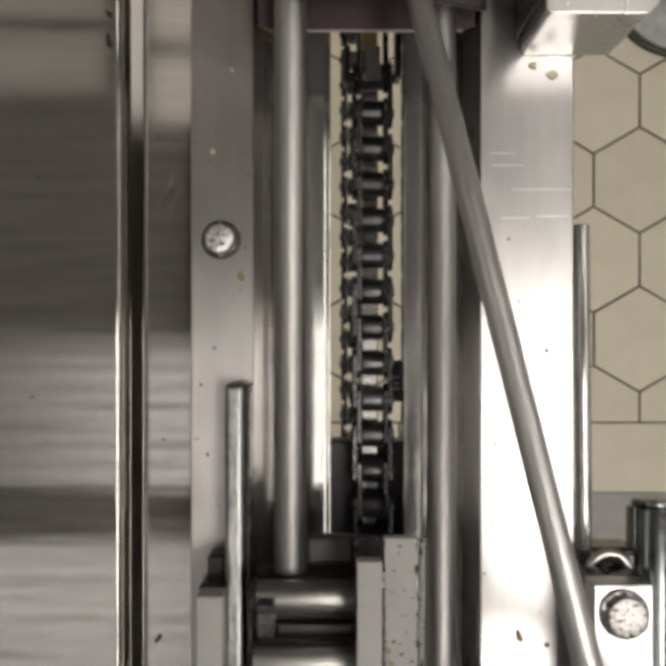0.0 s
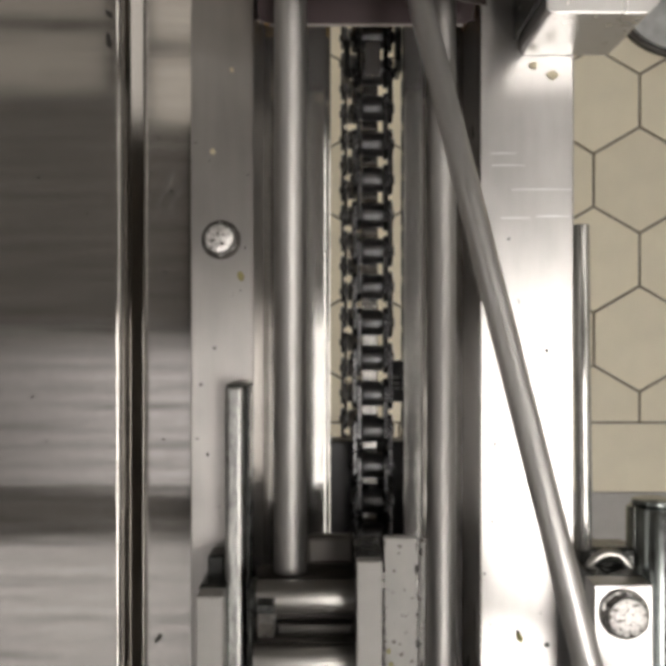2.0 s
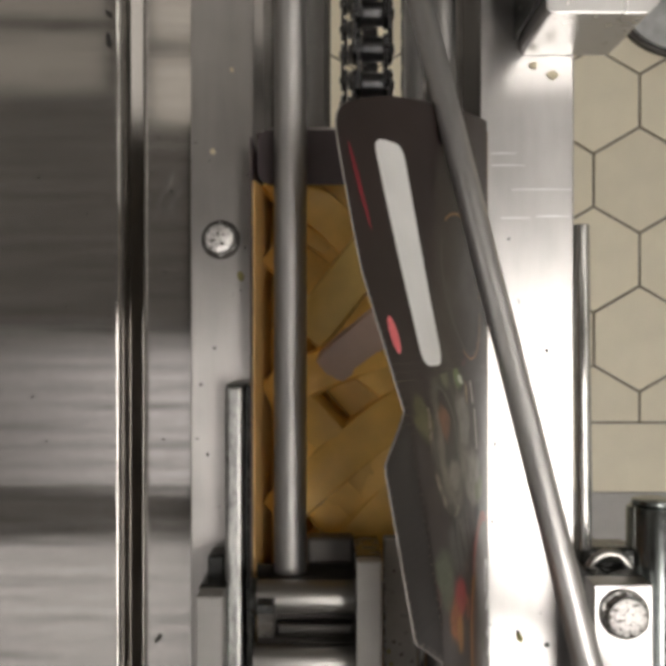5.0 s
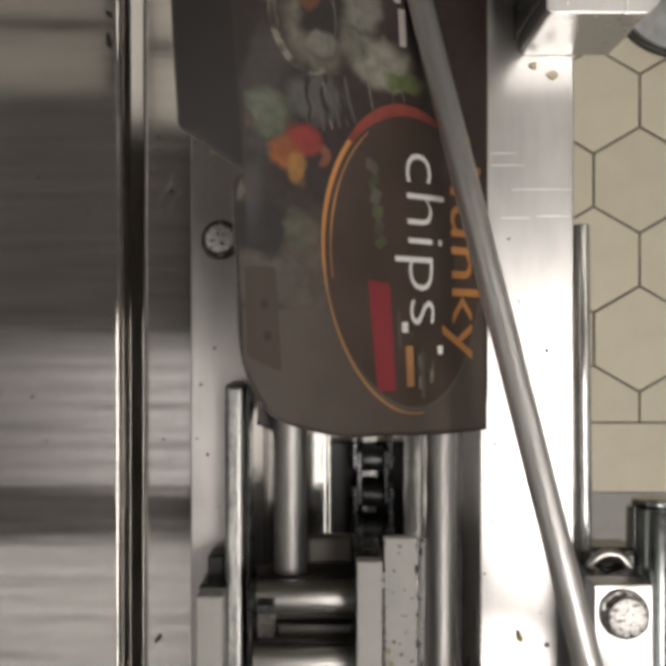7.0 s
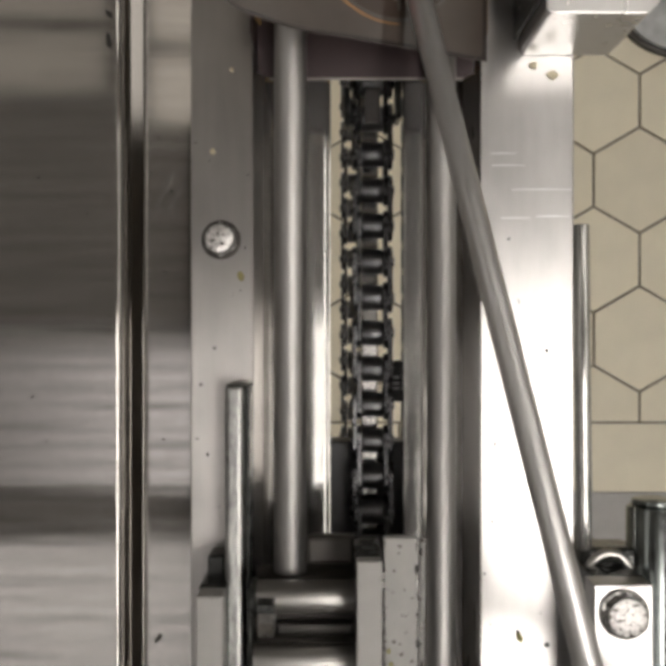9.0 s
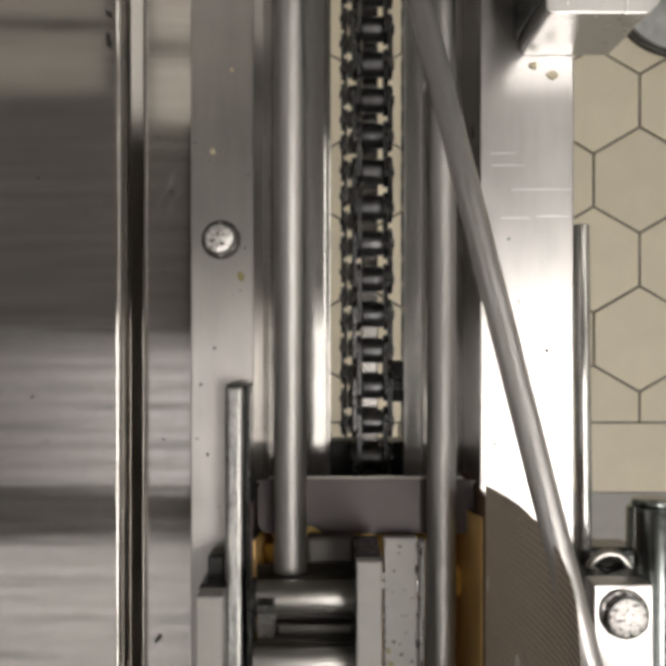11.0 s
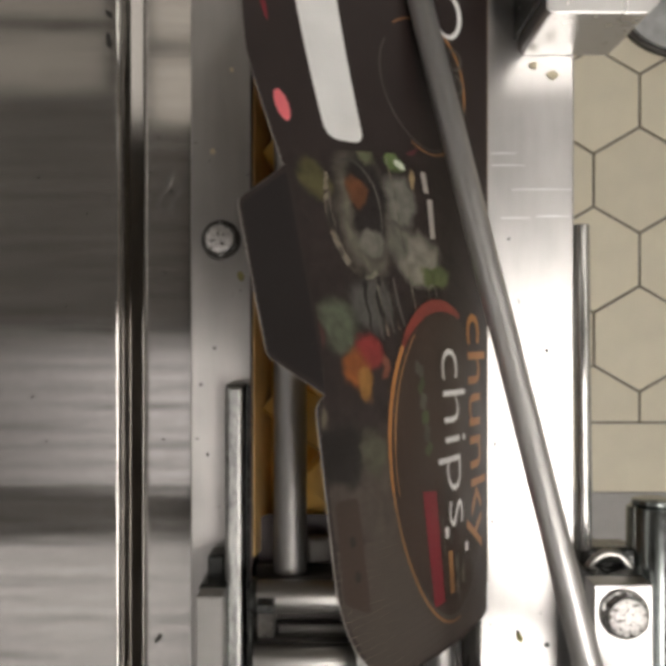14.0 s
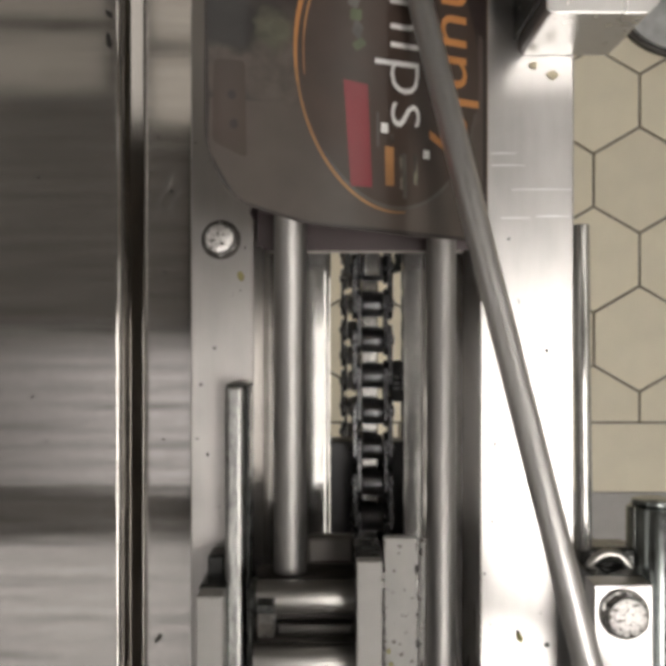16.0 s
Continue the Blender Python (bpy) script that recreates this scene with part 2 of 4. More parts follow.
food = Print("printed_food_picture", (0.026, 0.018, 0.0165), (0.078, 0.063, 0.053), -0.168, -0.186)
food.spot(0.0525, -0.0781, 0.0092, 0.0073, (0.115, 0.108, 0.095))
food.spot(0.0460, -0.0849, 0.0052, 0.0020, (0.085, 0.02, 0.025))
food.spot(0.0560, -0.1043, 0.0088, 0.0091, (0.155, 0.149, 0.128))
food.spot(0.0485, -0.1221, 0.0129, 0.0090, (0.209, 0.196, 0.162))
food.spot(0.0594, -0.1176, 0.0067, 0.0059, (0.121, 0.115, 0.095))
food.spot(0.0398, -0.1274, 0.0090, 0.0037, (0.1, 0.12, 0.045))
food.spot(0.0725, -0.1095, 0.0120, 0.0208, (0.135, 0.124, 0.097))
food.spot(0.0706, -0.1061, 0.0093, 0.0183, (0.018, 0.014, 0.013))
food.spot(0.0716, -0.1181, 0.0063, 0.0045, (0.169, 0.159, 0.135))
food.spot(0.0759, -0.1027, 0.0044, 0.0049, (0.13, 0.05, 0.02))
food.spot(0.0672, -0.0880, 0.0036, 0.0057, (0.101, 0.108, 0.061))
food.spot(0.0907, -0.1004, 0.0060, 0.0062, (0.081, 0.074, 0.03))
food.spot(0.0874, -0.1096, 0.0016, 0.0077, (0.095, 0.081, 0.068))
food.spot(0.0758, -0.1379, 0.0109, 0.0083, (0.084, 0.081, 0.074))
food.spot(0.0713, -0.1365, 0.0012, 0.0090, (0.02, 0.016, 0.015))
food.spot(0.0784, -0.1383, 0.0011, 0.0083, (0.02, 0.016, 0.015))
food.spot(0.0914, -0.1442, 0.0082, 0.0086, (0.089, 0.1, 0.068))
food.spot(0.1030, -0.1471, 0.0043, 0.0094, (0.074, 0.03, 0.027))
food.spot(0.0796, -0.1519, 0.0065, 0.0060, (0.22, 0.028, 0.026))
food.spot(0.0872, -0.1570, 0.0060, 0.0062, (0.24, 0.075, 0.02))
food.spot(0.0832, -0.1602, 0.0044, 0.0052, (0.29, 0.14, 0.035))
food.spot(0.0738, -0.1564, 0.0021, 0.0036, (0.2, 0.07, 0.04))
food.spot(0.1041, -0.1671, 0.0024, 0.0081, (0.115, 0.101, 0.074))
food.spot(0.0975, -0.1801, 0.0128, 0.0095, (0.014, 0.011, 0.01))
food.spot(0.0830, -0.1804, 0.0055, 0.0078, (0.081, 0.078, 0.054))
food.spot(0.0550, -0.0910, 0.0049, 0.0035, (0.12, 0.17, 0.06))
food.spot(0.0525, -0.0916, 0.0019, 0.0018, (0.55, 0.6, 0.5))
food.spot(0.0475, -0.0962, 0.0016, 0.0038, (0.3, 0.22, 0.12))
food.spot(0.0952, -0.2054, 0.0083, 0.0039, (0.045, 0.036, 0.032))
food.spot(0.1101, -0.2067, 0.0082, 0.0124, (0.03, 0.024, 0.022))
INK_FOOD = food.done()


# ---- building helpers ----
def part(name, bm, mat, parent=None, label=""):
    """Links a bmesh as one mesh object, under a thing or a part."""
    mesh = bpy.data.meshes.new(name)
    bm.to_mesh(mesh)
    bm.free()
    for m in mat if isinstance(mat, (list, tuple)) else [mat]:
        mesh.materials.append(m)
    ob = new(name, mesh)
    ob.parent = parent
    if label:
        ob["label"] = label
    return ob


def smooth(ob, angle=35):
    ob.data.set_sharp_from_angle(angle=radians(angle))
    for p in ob.data.polygons:
        p.use_smooth = True
    return ob


def thing(name, label, category, group="", kind=""):
    return tagged(new(name), label, category, group, kind)


def box(x0, x1, y0, y1, z0, z1, bevel=0.0008, bm=None, segments=2):
    b = bmesh.new()
    bmesh.ops.create_cube(b, size=1, matrix=Matrix.Translation(((x0 + x1) / 2, (y0 + y1) / 2, (z0 + z1) / 2)) @ Matrix.Diagonal((x1 - x0, y1 - y0, z1 - z0, 1)))
    if bevel:
        bmesh.ops.bevel(b, geom=b.edges[:], offset=bevel, segments=segments, affect="EDGES", profile=0.5)
    return merge(bm, b)


def merge(bm, b):
    if bm is None:
        return b
    mesh = bpy.data.meshes.new("tmp")
    b.to_mesh(mesh)
    b.free()
    bm.from_mesh(mesh)
    bpy.data.meshes.remove(mesh)
    return bm


def cyl(p, q, r, sides=32, bevel=0.0006, bm=None, r2=None):
    p, q = Vector(p), Vector(q)
    b = bmesh.new()
    turn = (q - p).to_track_quat("Z", "Y").to_matrix().to_4x4()
    bmesh.ops.create_cone(b, cap_ends=True, segments=sides, radius1=r, radius2=r if r2 is None else r2, depth=(q - p).length, matrix=Matrix.Translation((p + q) / 2) @ turn)
    if bevel:
        rims = [e for e in b.edges if any(len(f.verts) > 4 for f in e.link_faces)]
        bmesh.ops.bevel(b, geom=rims, offset=bevel, segments=2, affect="EDGES", profile=0.5)
    return merge(bm, b)


def prism(outline, z0, z1, bevel=0.0, bm=None):
    """A slab with the given outline in x and y."""
    b = bmesh.new()
    f = b.faces.new([b.verts.new((x, y, z0)) for x, y in outline])
    if f.normal.z < 0:
        f.normal_flip()
    up = bmesh.ops.extrude_face_region(b, geom=[f])
    bmesh.ops.translate(b, vec=(0, 0, z1 - z0), verts=[v for v in up["geom"] if isinstance(v, bmesh.types.BMVert)])
    bmesh.ops.recalc_face_normals(b, faces=b.faces[:])
    if bevel:
        bmesh.ops.bevel(b, geom=b.edges[:], offset=bevel, segments=2, affect="EDGES", profile=0.5)
    return merge(bm, b)


def ring(c, r, wire, axis="Z", major=40, minor=12, bm=None):
    b = bmesh.new()
    rows = []
    for i in range(major):
        a = 2 * math.pi * i / major
        row = []
        for j in range(minor):
            t = 2 * math.pi * j / minor
            d = r + wire * math.cos(t)
            x, y, z = d * math.cos(a), d * math.sin(a), wire * math.sin(t)
            if axis == "Y":
                y, z = z, y
            if axis == "X":
                x, z = z, x
            row.append(b.verts.new((c[0] + x, c[1] + y, c[2] + z)))
        rows.append(row)
    for i in range(major):
        for j in range(minor):
            b.faces.new((rows[i][j], rows[(i + 1) % major][j], rows[(i + 1) % major][(j + 1) % minor], rows[i][(j + 1) % minor]))
    bmesh.ops.recalc_face_normals(b, faces=b.faces[:])
    return merge(bm, b)


def blob(cx, cy, rx, ry, seed, z=0.0, height=0.0006, turn=0.0):
    """A small flat crumb with an uneven outline."""
    rnd = random.Random(seed)
    pts = []
    for i in range(9):
        a = 2 * math.pi * i / 9
        k = rnd.uniform(0.65, 1.15)
        x, y = rx * k * math.cos(a), ry * k * math.sin(a)
        pts.append((cx + x * math.cos(turn) - y * math.sin(turn), cy + x * math.sin(turn) + y * math.cos(turn)))
    return prism(pts, z, z + height)


# ---- room ----
FAR = 3.2
floor = part("floor", box(-2.6, 2.6, -FAR, FAR, FLOOR - 0.05, FLOOR - 0.004, 0), GROUT)
tagged(floor, "floor with dark grout under cream hexagonal tiles", "floor", kind="structure")
ceiling = part("ceiling", box(-2.6, 2.6, -FAR, FAR, CEIL, CEIL + 0.05, 0), CEILING_PAINT)
tagged(ceiling, "dim brownish ceiling over the machine", "ceiling", kind="structure")
for nm, a in (("wall_west", (-2.7, -2.6, -FAR, FAR)), ("wall_east", (2.6, 2.7, -FAR, FAR)), ("wall_south", (-2.7, 2.7, -FAR - 0.1, -FAR)), ("wall_north", (-2.7, 2.7, FAR, FAR + 0.1))):
    w = part(nm, box(*a, FLOOR - 0.05, CEIL + 0.05, 0), WALL_PAINT)
    tagged(w, "plain off-white workshop wall", "wall", kind="structure")


def ceiling_light(x0, x1, y0, y1, mat, label, step=0.064):
    top = thing("ceiling_light", label, "ceiling light", "lights over the machine")
    top.location = (0, 0, CEIL)
    mats = mat if isinstance(mat, list) else [mat]
    wide = (x1 - x0) / len(mats)
    for k, m in enumerate(mats):
        part("diffuser", box(x0 + wide * k, x0 + wide * (k + 1), y0, y1, -0.02, -0.008, 0), m, top, "glowing white diffuser")
    b = box(x0 - 0.03, x0, y0 - 0.03, y1 + 0.03, -0.06, -0.001, 0)
    box(x1, x1 + 0.03, y0 - 0.03, y1 + 0.03, -0.06, -0.001, 0, b)
    box(x0, x1, y0 - 0.03, y0, -0.06, -0.001, 0, b)
    box(x0, x1, y1, y1 + 0.03, -0.06, -0.001, 0, b)
    part("frame", b, LOUVRE, top)
    n = int((y1 - y0) / step)
    for i in range(1, n):
        y = y0 + (y1 - y0) * i / n
        part("louvre_blade", box(x0, x1, y - 0.19 * min(step, 0.085), y + 0.19 * min(step, 0.085), -0.022 - 0.5 * min(step, 0.066), -0.022, 0), LOUVRE, top)
    return top


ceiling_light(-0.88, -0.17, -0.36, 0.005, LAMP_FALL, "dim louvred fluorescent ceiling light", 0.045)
ceiling_light(-0.09, -0.022, -0.44, 0.02, LAMP_TUBE, "bright louvred fluorescent ceiling light", 0.11)
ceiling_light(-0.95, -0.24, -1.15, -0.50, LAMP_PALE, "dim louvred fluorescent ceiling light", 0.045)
ceiling_light(0.33, 0.80, -1.2, 0.04, LAMP_WHITE, "long bright fluorescent ceiling light", 0.4)
ceiling_light(0.33, 0.80, 0.46, 0.57, LAMP_LOW, "short bright fluorescent ceiling light", 0.4)
# unseen, added where the corner block's top would mirror it
ceiling_light(0.42, 0.84, 0.74, 1.15, LAMP_FILL, "unseen square light added for the corner block's bright top", 0.2)
# unseen, added so the chain rail and east slide rail mirror a soft light
ceiling_light(0.085, 0.24, -0.46, 0.0, LAMP_MID, "unseen narrow light added to brighten the rails", 0.11)
# two unseen fill lights, added to brighten the floor under the machine
ceiling_light(-2.1, -1.6, -1.5, 1.5, LAMP_MID, "unseen fill light added along the wall", 0.3)
ceiling_light(1.6, 2.1, -1.5, 1.5, LAMP_FILL, "unseen fill light added along the wall", 0.3)
ceiling_light(-1.1, -0.54, 0.58, 1.05, LAMP_FAINT, "faint louvred ceiling light", 0.15)
# unseen lamp, added only so the groove strip's far end mirrors bright
ceiling_light(-1.33, -1.17, 0.58, 1.05, LAMP_MID, "unseen light added for the groove strip's bright end", 0.9)
ceiling_light(-0.44, -0.2, 0.50, 1.05, LAMP_DIM, "dim louvred ceiling light", 0.15)

# ---- machine bed ----
LONG0, LONG1 = -2.2, 2.75


def long_plate(name, x0, x1, z0, z1, mat, label, bevel=0.0006, y0=LONG0, y1=LONG1, segments=2):
    ob = part(name, box(x0, x1, y0, y1, z0, z1, bevel, None, segments), mat)
    if segments > 2:
        for p in ob.data.polygons:
            p.use_smooth = max(abs(c) for c in p.normal) < 0.999
    return tagged(ob, label, "machine bed", kind="structure")


long_plate("side_panel_outer", -0.30, -0.08445, 0.026, 0.034, STEEL_PLATE, "wide brushed stainless side panel", 0.0025, -0.5, 0.5, 8)
long_plate("side_panel_inner", -0.07612, -0.05335, 0.026, 0.034, STEEL_PLATE, "narrow brushed stainless panel beside the groove", 0.0025, -0.5, 0.5, 8)
long_plate("side_panel_floor", -0.30, -0.05335, 0.012, 0.0255, STEEL_DARK, "dark steel plate under the side panels", 0, -0.5, 0.5)
long_plate("guide_plate_west", -0.05521, -0.03082, -0.0039, 0.045, STEEL_BAR, "ground steel guide bar along the conveyor")
long_plate("guide_plate_east", 0.05702, 0.0935, 0.037, 0.045, STEEL_EAST, "bright steel guide plate along the conveyor")
long_plate("guide_wall_east", 0.05719, 0.06032, -0.0039, 0.0365, STEEL_WHITE, "upright guide wall under the bright plate")
long_plate("bed_west", -0.03682, -0.00112, -0.012, -0.004, STEEL_PLATE, "steel bed strip beside the chain slot")
long_plate("bed_east", 0.03053, 0.06002, -0.012, -0.004, STEEL_PLATE, "steel bed strip beside the chain slot")
long_plate("slide_rail_west", -0.01143, -0.00295, -0.004, 0.003, STEEL_POLISHED, "polished slide rail under the cartons", 0.0008, LONG0, LONG1)
long_plate("slide_rail_east", 0.0306, 0.03889, -0.004, 0.003, STEEL_POLISHED, "polished slide rail under the cartons", 0.0008, LONG0, LONG1)
for y in (-1.9, -0.9, 0.9, 1.9, 2.6):
    f = thing("machine_leg", "square steel machine frame with two legs", "machine leg", "machine legs")
    part("crossbar", box(-0.28, 0.10, y - 0.02, y + 0.02, -0.30, -0.26, 0.002), STEEL_DARK, f)
    for x in (-0.27, 0.09):
        part("leg", box(x - 0.02, x + 0.02, y - 0.019, y + 0.019, FLOOR - 0.004, -0.30, 0.002), STEEL_DARK, f)
    for x in (-0.27, -0.02, 0.06):
        part("post", box(x - 0.008, x + 0.008, y - 0.018, y + 0.018, -0.26, -0.012, 0.001), STEEL_DARK, f)

tilted = box(-0.08606, -0.07627, -0.5, 0.5, 0.0256, 0.0285, 0.0006)
for v in tilted.verts:
    if v.co.z > 0.027:
        v.co.z += 0.176 * (v.co.x - -0.08125)
seam = part("groove_strip", tilted, GROOVE_STEEL)
tagged(seam, "dark polished strip in the panel groove", "strip", kind="structure")

# ---- hold-down rods and folding rod ----
def rod_thing(name, label, p, q, r, mat=STEEL_ROD, bevel=0.0008):
    top = thing(name, label, "rod")
    smooth(part("rod", cyl(p, q, r, 40, bevel), mat, top))
    return top


rod_thing("hold_down_rod", "round steel hold-down rod above the cartons", (-0.01572, -0.0876, 0.0645), (-0.01572, 0.6, 0.058), 0.0060)
rod_thing("hold_down_rod", "round steel hold-down rod above the cartons", (0.04049, -0.6, 0.058), (0.04049, 0.6, 0.058), 0.0055)
ROD_P, ROD_Q = Vector((0.0790, -0.1258, 0.1475)), Vector((0.0242, 0.1377, 0.0840))
fr = rod_thing("folding_rod", "slanted steel rod that folds the lids over", ROD_P, ROD_Q, 0.0042, STEEL_SLANT)
part("post", box(0.098, 0.110, -0.142, -0.130, 0.0782, 0.156, 0.001), STEEL_DARK, fr, "dark upright mounting post")
part("arm", box(ROD_P.x - 0.005, 0.0978, -0.142, -0.1245, 0.142, 0.154, 0.001), STEEL_DARK, fr, "dark clamp arm")
part("arm", box(ROD_Q.x - 0.005, 0.100, ROD_Q.y - 0.003, ROD_Q.y + 0.007, 0.0845, 0.0995, 0.001), STEEL_DARK, fr, "dark cross arm")
part("pillar", box(0.084, 0.100, ROD_Q.y - 0.003, ROD_Q.y + 0.007, 0.0922, 0.1035, 0.001), STEEL_DARK, fr, "short pillar on the block")
rod_thing("stop_rod", "polished thin rod along the bright plate's edge", (0.0974, -0.0838, 0.045), (0.0971, 0.0424, 0.042), 0.0031, STEEL_POLISHED, 0.0006)

# ---- roller chain ----
PITCH = 0.01578
LUG_STEP = 34


def bean(x, y0, y1, h, thick, bm=None):
    """An upright figure-of-eight link plate along y."""
    b = bmesh.new()
    pts = []
    mid = (y0 + y1) / 2
    half = (y1 - y0) / 2
    for i in range(18):
        a = 2 * math.pi * i / 18
        y = half * math.copysign(1, math.cos(a)) * (1 if abs(math.cos(a)) > 0.2 else 0) + h * math.cos(a)
        z = h * math.sin(a) * (1 if abs(math.cos(a)) > 0.2 else 0.85)
        pts.append((mid + y, z))
    f = b.faces.new([b.verts.new((x - thick / 2, y, z)) for y, z in pts])
    up = bmesh.ops.extrude_face_region(b, geom=[f])
    bmesh.ops.translate(b, vec=(thick, 0, 0), verts=[v for v in up["geom"] if isinstance(v, bmesh.types.BMVert)])
    bmesh.ops.recalc_face_normals(b, faces=b.faces[:])
    rims = [e for e in b.edges if any(len(f.verts) > 4 for f in e.link_faces)]
    bmesh.ops.bevel(b, geom=rims, offset=0.0006, segments=2, affect="EDGES", profile=0.5)
    return merge(bm, b)


def mesh_of(bm, mats, name):
    mesh = bpy.data.meshes.new(name)
    bm.to_mesh(mesh)
    bm.free()
    for m in mats:
        mesh.materials.append(m)
    mesh.set_sharp_from_angle(angle=radians(35))
    for p in mesh.polygons:
        p.use_smooth = True
    return mesh


ROLL = 0.0056
inner = bean(-0.0059, 0, PITCH, 0.0068, 0.0020)
bean(0.0059, 0, PITCH, 0.0068, 0.0020, inner)
INNER_PLATES = mesh_of(inner, [CHAIN_STEEL], "inner_link")
rolls = cyl((-0.0046, 0, 0), (0.0046, 0, 0), ROLL, 20, 0.0004)
ROLLER = mesh_of(rolls, [ROLLER_STEEL], "roller")
outer = bean(-0.0079, 0, PITCH, 0.0068, 0.0020)
bean(0.0079, 0, PITCH, 0.0068, 0.0020, outer)
for yy in (0, PITCH):
    cyl((-0.0098, yy, 0), (0.0098, yy, 0), 0.0023, 12, 0.0003, outer)
OUTER_PLATES = mesh_of(outer, [CHAIN_STEEL], "outer_link")


def chain(label, n, lugs):
    top = thing("roller_chain", label, "roller chain", "strands of the carrier chain")
    for i in range(n):
        y = -i * PITCH
        skip = lugs and (i % LUG_STEP) in (0, 1)
        if i % 2 == 0:
            o = new("inner_link", INNER_PLATES)
        else:
            o = new("outer_link", OUTER_PLATES)
        o.parent, o.location = top, (0, y, 0)
        o = new("roller", ROLLER)
        o.parent, o.location = top, (0, y, 0)
        if lugs and i % LUG_STEP == 0:
            b = box(-0.0033, 0.0033, y - 0.0035, y + 0.012, -0.004, 0.0075, 0.0006)
            p = part("pusher_lug", b, STEEL_POLISHED, top, "bright worn pusher block")
            b = box(-0.0125, -0.0098, y - 0.004, y + 0.012, -0.004, 0.008, 0.0005)
            part("wing_plate", b, BLACK_AND_DARK_FACE, p, "upright side plate of the pusher")
            b = box(0.0098, 0.0122, y - 0.002, y + 0.020, -0.004, 0.010, 0.0005)
            part("wing_plate", b, BLACK_AND_DARK_FACE, p, "upright side plate of the pusher")
    return top


CHAIN_X = 0.01725
upper_chain = chain("oiled carrier chain with pusher lugs between the rails", 204, True)
wear = part("chain_rail", box(CHAIN_X - 0.0045, CHAIN_X + 0.0030, LONG0, LONG1, -0.022, -0.0125, 0.0006), STEEL_POLISHED)
tagged(wear, "narrow polished rail under the chain", "rail", kind="structure")
lower_chain = chain("dark oily returning strand under the conveyor", 204, False)

# ---- things about the bed ----
BOLT_CROWN = material("pitted_zinc_crown", (0.60, 0.585, 0.57), 0.34, 0.9, 0.5, 700, bump=0.8, spots=(0.12, 0.11, 0.10), spot_scale=560, spot_cut=0.585)


def hex_bolt(name, label, x, y, z, r, h, washer, mat=ZINC, ring_mat=DARK_DULL):
    top = thing(name, label, "bolt")
    top.location = (x, y, z)
    smooth(part("washer", cyl((0, 0, 0), (0, 0, 0.0014), washer, 40, 0.0004), ring_mat, top, "round washer"))
    part("head", cyl((0, 0, 0.0014), (0, 0, 0.0014 + h), r, 6, 0.0012), mat, top)
    smooth(part("crown", cyl((0, 0, 0.0014 + h), (0, 0, 0.0019 + h), r * 0.80, 32, 0.0003), BOLT_CROWN, top, "pitted bright crown"))
    smooth(part("rim", ring((0, 0, 0.0015 + h), r * 0.83, 0.0005), STEEL_DARK, top, "dark rim"))
    return top


hex_bolt("hex_bolt", "zinc-plated hex bolt in the guide bar", -0.04334, 0.03609, 0.045, 0.00666, 0.004, 0.00758)

bar = thing("stop_bar", "galvanised upright-edged bar over the guide", "bar")
part("bar", box(-0.0397, -0.0326, -0.30, -0.01876, 0.0455, 0.066, 0.0021, None, 4), GALVANISED, bar)
# the bar's dark right side, put in as a separate black strip
part("dark_side", box(-0.0325, -0.0308, -0.30, -0.01953, 0.0455, 0.0605, 0.0005), BLACK_AND_DARK_FACE, bar, "black strip drawn for the bar's dark right side")

blk = thing("end_block", "pale grey block with a dark front", "block")
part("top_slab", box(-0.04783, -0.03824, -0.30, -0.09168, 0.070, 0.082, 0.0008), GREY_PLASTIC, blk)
# the block's dark front face, drawn as a black body under the pale top
part("body", box(-0.04842, -0.03794, -0.30, -0.09094, 0.0452, 0.070, 0.0012), BLACK_AND_DARK_FACE, blk)
part("nose", box(-0.04672, -0.04009, -0.10039, -0.08271, 0.0452, 0.060, 0.0012), BLACK_AND_DARK_FACE, blk)

br = thing("shaft_bracket", "bridge bracket with two cross shafts between grey cheeks", "bracket")
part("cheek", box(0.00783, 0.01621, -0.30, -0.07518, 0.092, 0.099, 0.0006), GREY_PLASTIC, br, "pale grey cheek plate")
# the cheek's dark front face, a black body below its pale top
part("cheek_body", box(0.00755, 0.01635, -0.30, -0.07504, 0.0605, 0.092, 0.0008), BLACK_AND_DARK_FACE, br)
for yy in (-0.09355, -0.11603):
    smooth(part("shaft", cyl((-0.02821, yy, 0.075), (0.00815, yy, 0.075), 0.00573, 36), STEEL_SATIN, br, "satin cross shaft"))
part("collar", cyl((-0.02897, -0.09355, 0.075), (-0.02686, -0.09355, 0.075), 0.0068, 32), BLACK_AND_DARK_FACE, br)
# dark sheet put in for the shade in the open gap under the shafts
part("gap_shade_sheet", box(-0.02906, 0.00857, -0.30, -0.08669, 0.0545, 0.058, 0.0008), DARK_DULL, br)
part("foot", box(-0.03046, -0.02873, -0.30, -0.09281, 0.0455, 0.074, 0.0008), BLACK_AND_DARK_FACE, br)
part("end_pad", box(-0.0097, 0.00814, -0.08542, -0.0751, 0.0545, 0.063, 0.0015), DARK_DULL, br)
part("inner_bar", box(-0.0209, 0.00749, -0.11169, -0.10701, 0.0585, 0.064, 0.0012), STEEL_DARK, br)
part("hex_nut", cyl((-0.02595, -0.09946, 0.0805), (-0.02026, -0.09946, 0.0805), 0.0066, 6, 0.0006), ZINC, br)
# shade on the nut's upper face, put in as a black box
part("nut_shade", box(-0.0262, -0.0200, -0.0958, -0.0925, 0.076, 0.0880, 0.0006), BLACK_AND_DARK_FACE, br, "black box for the shaded upper face of the nut")

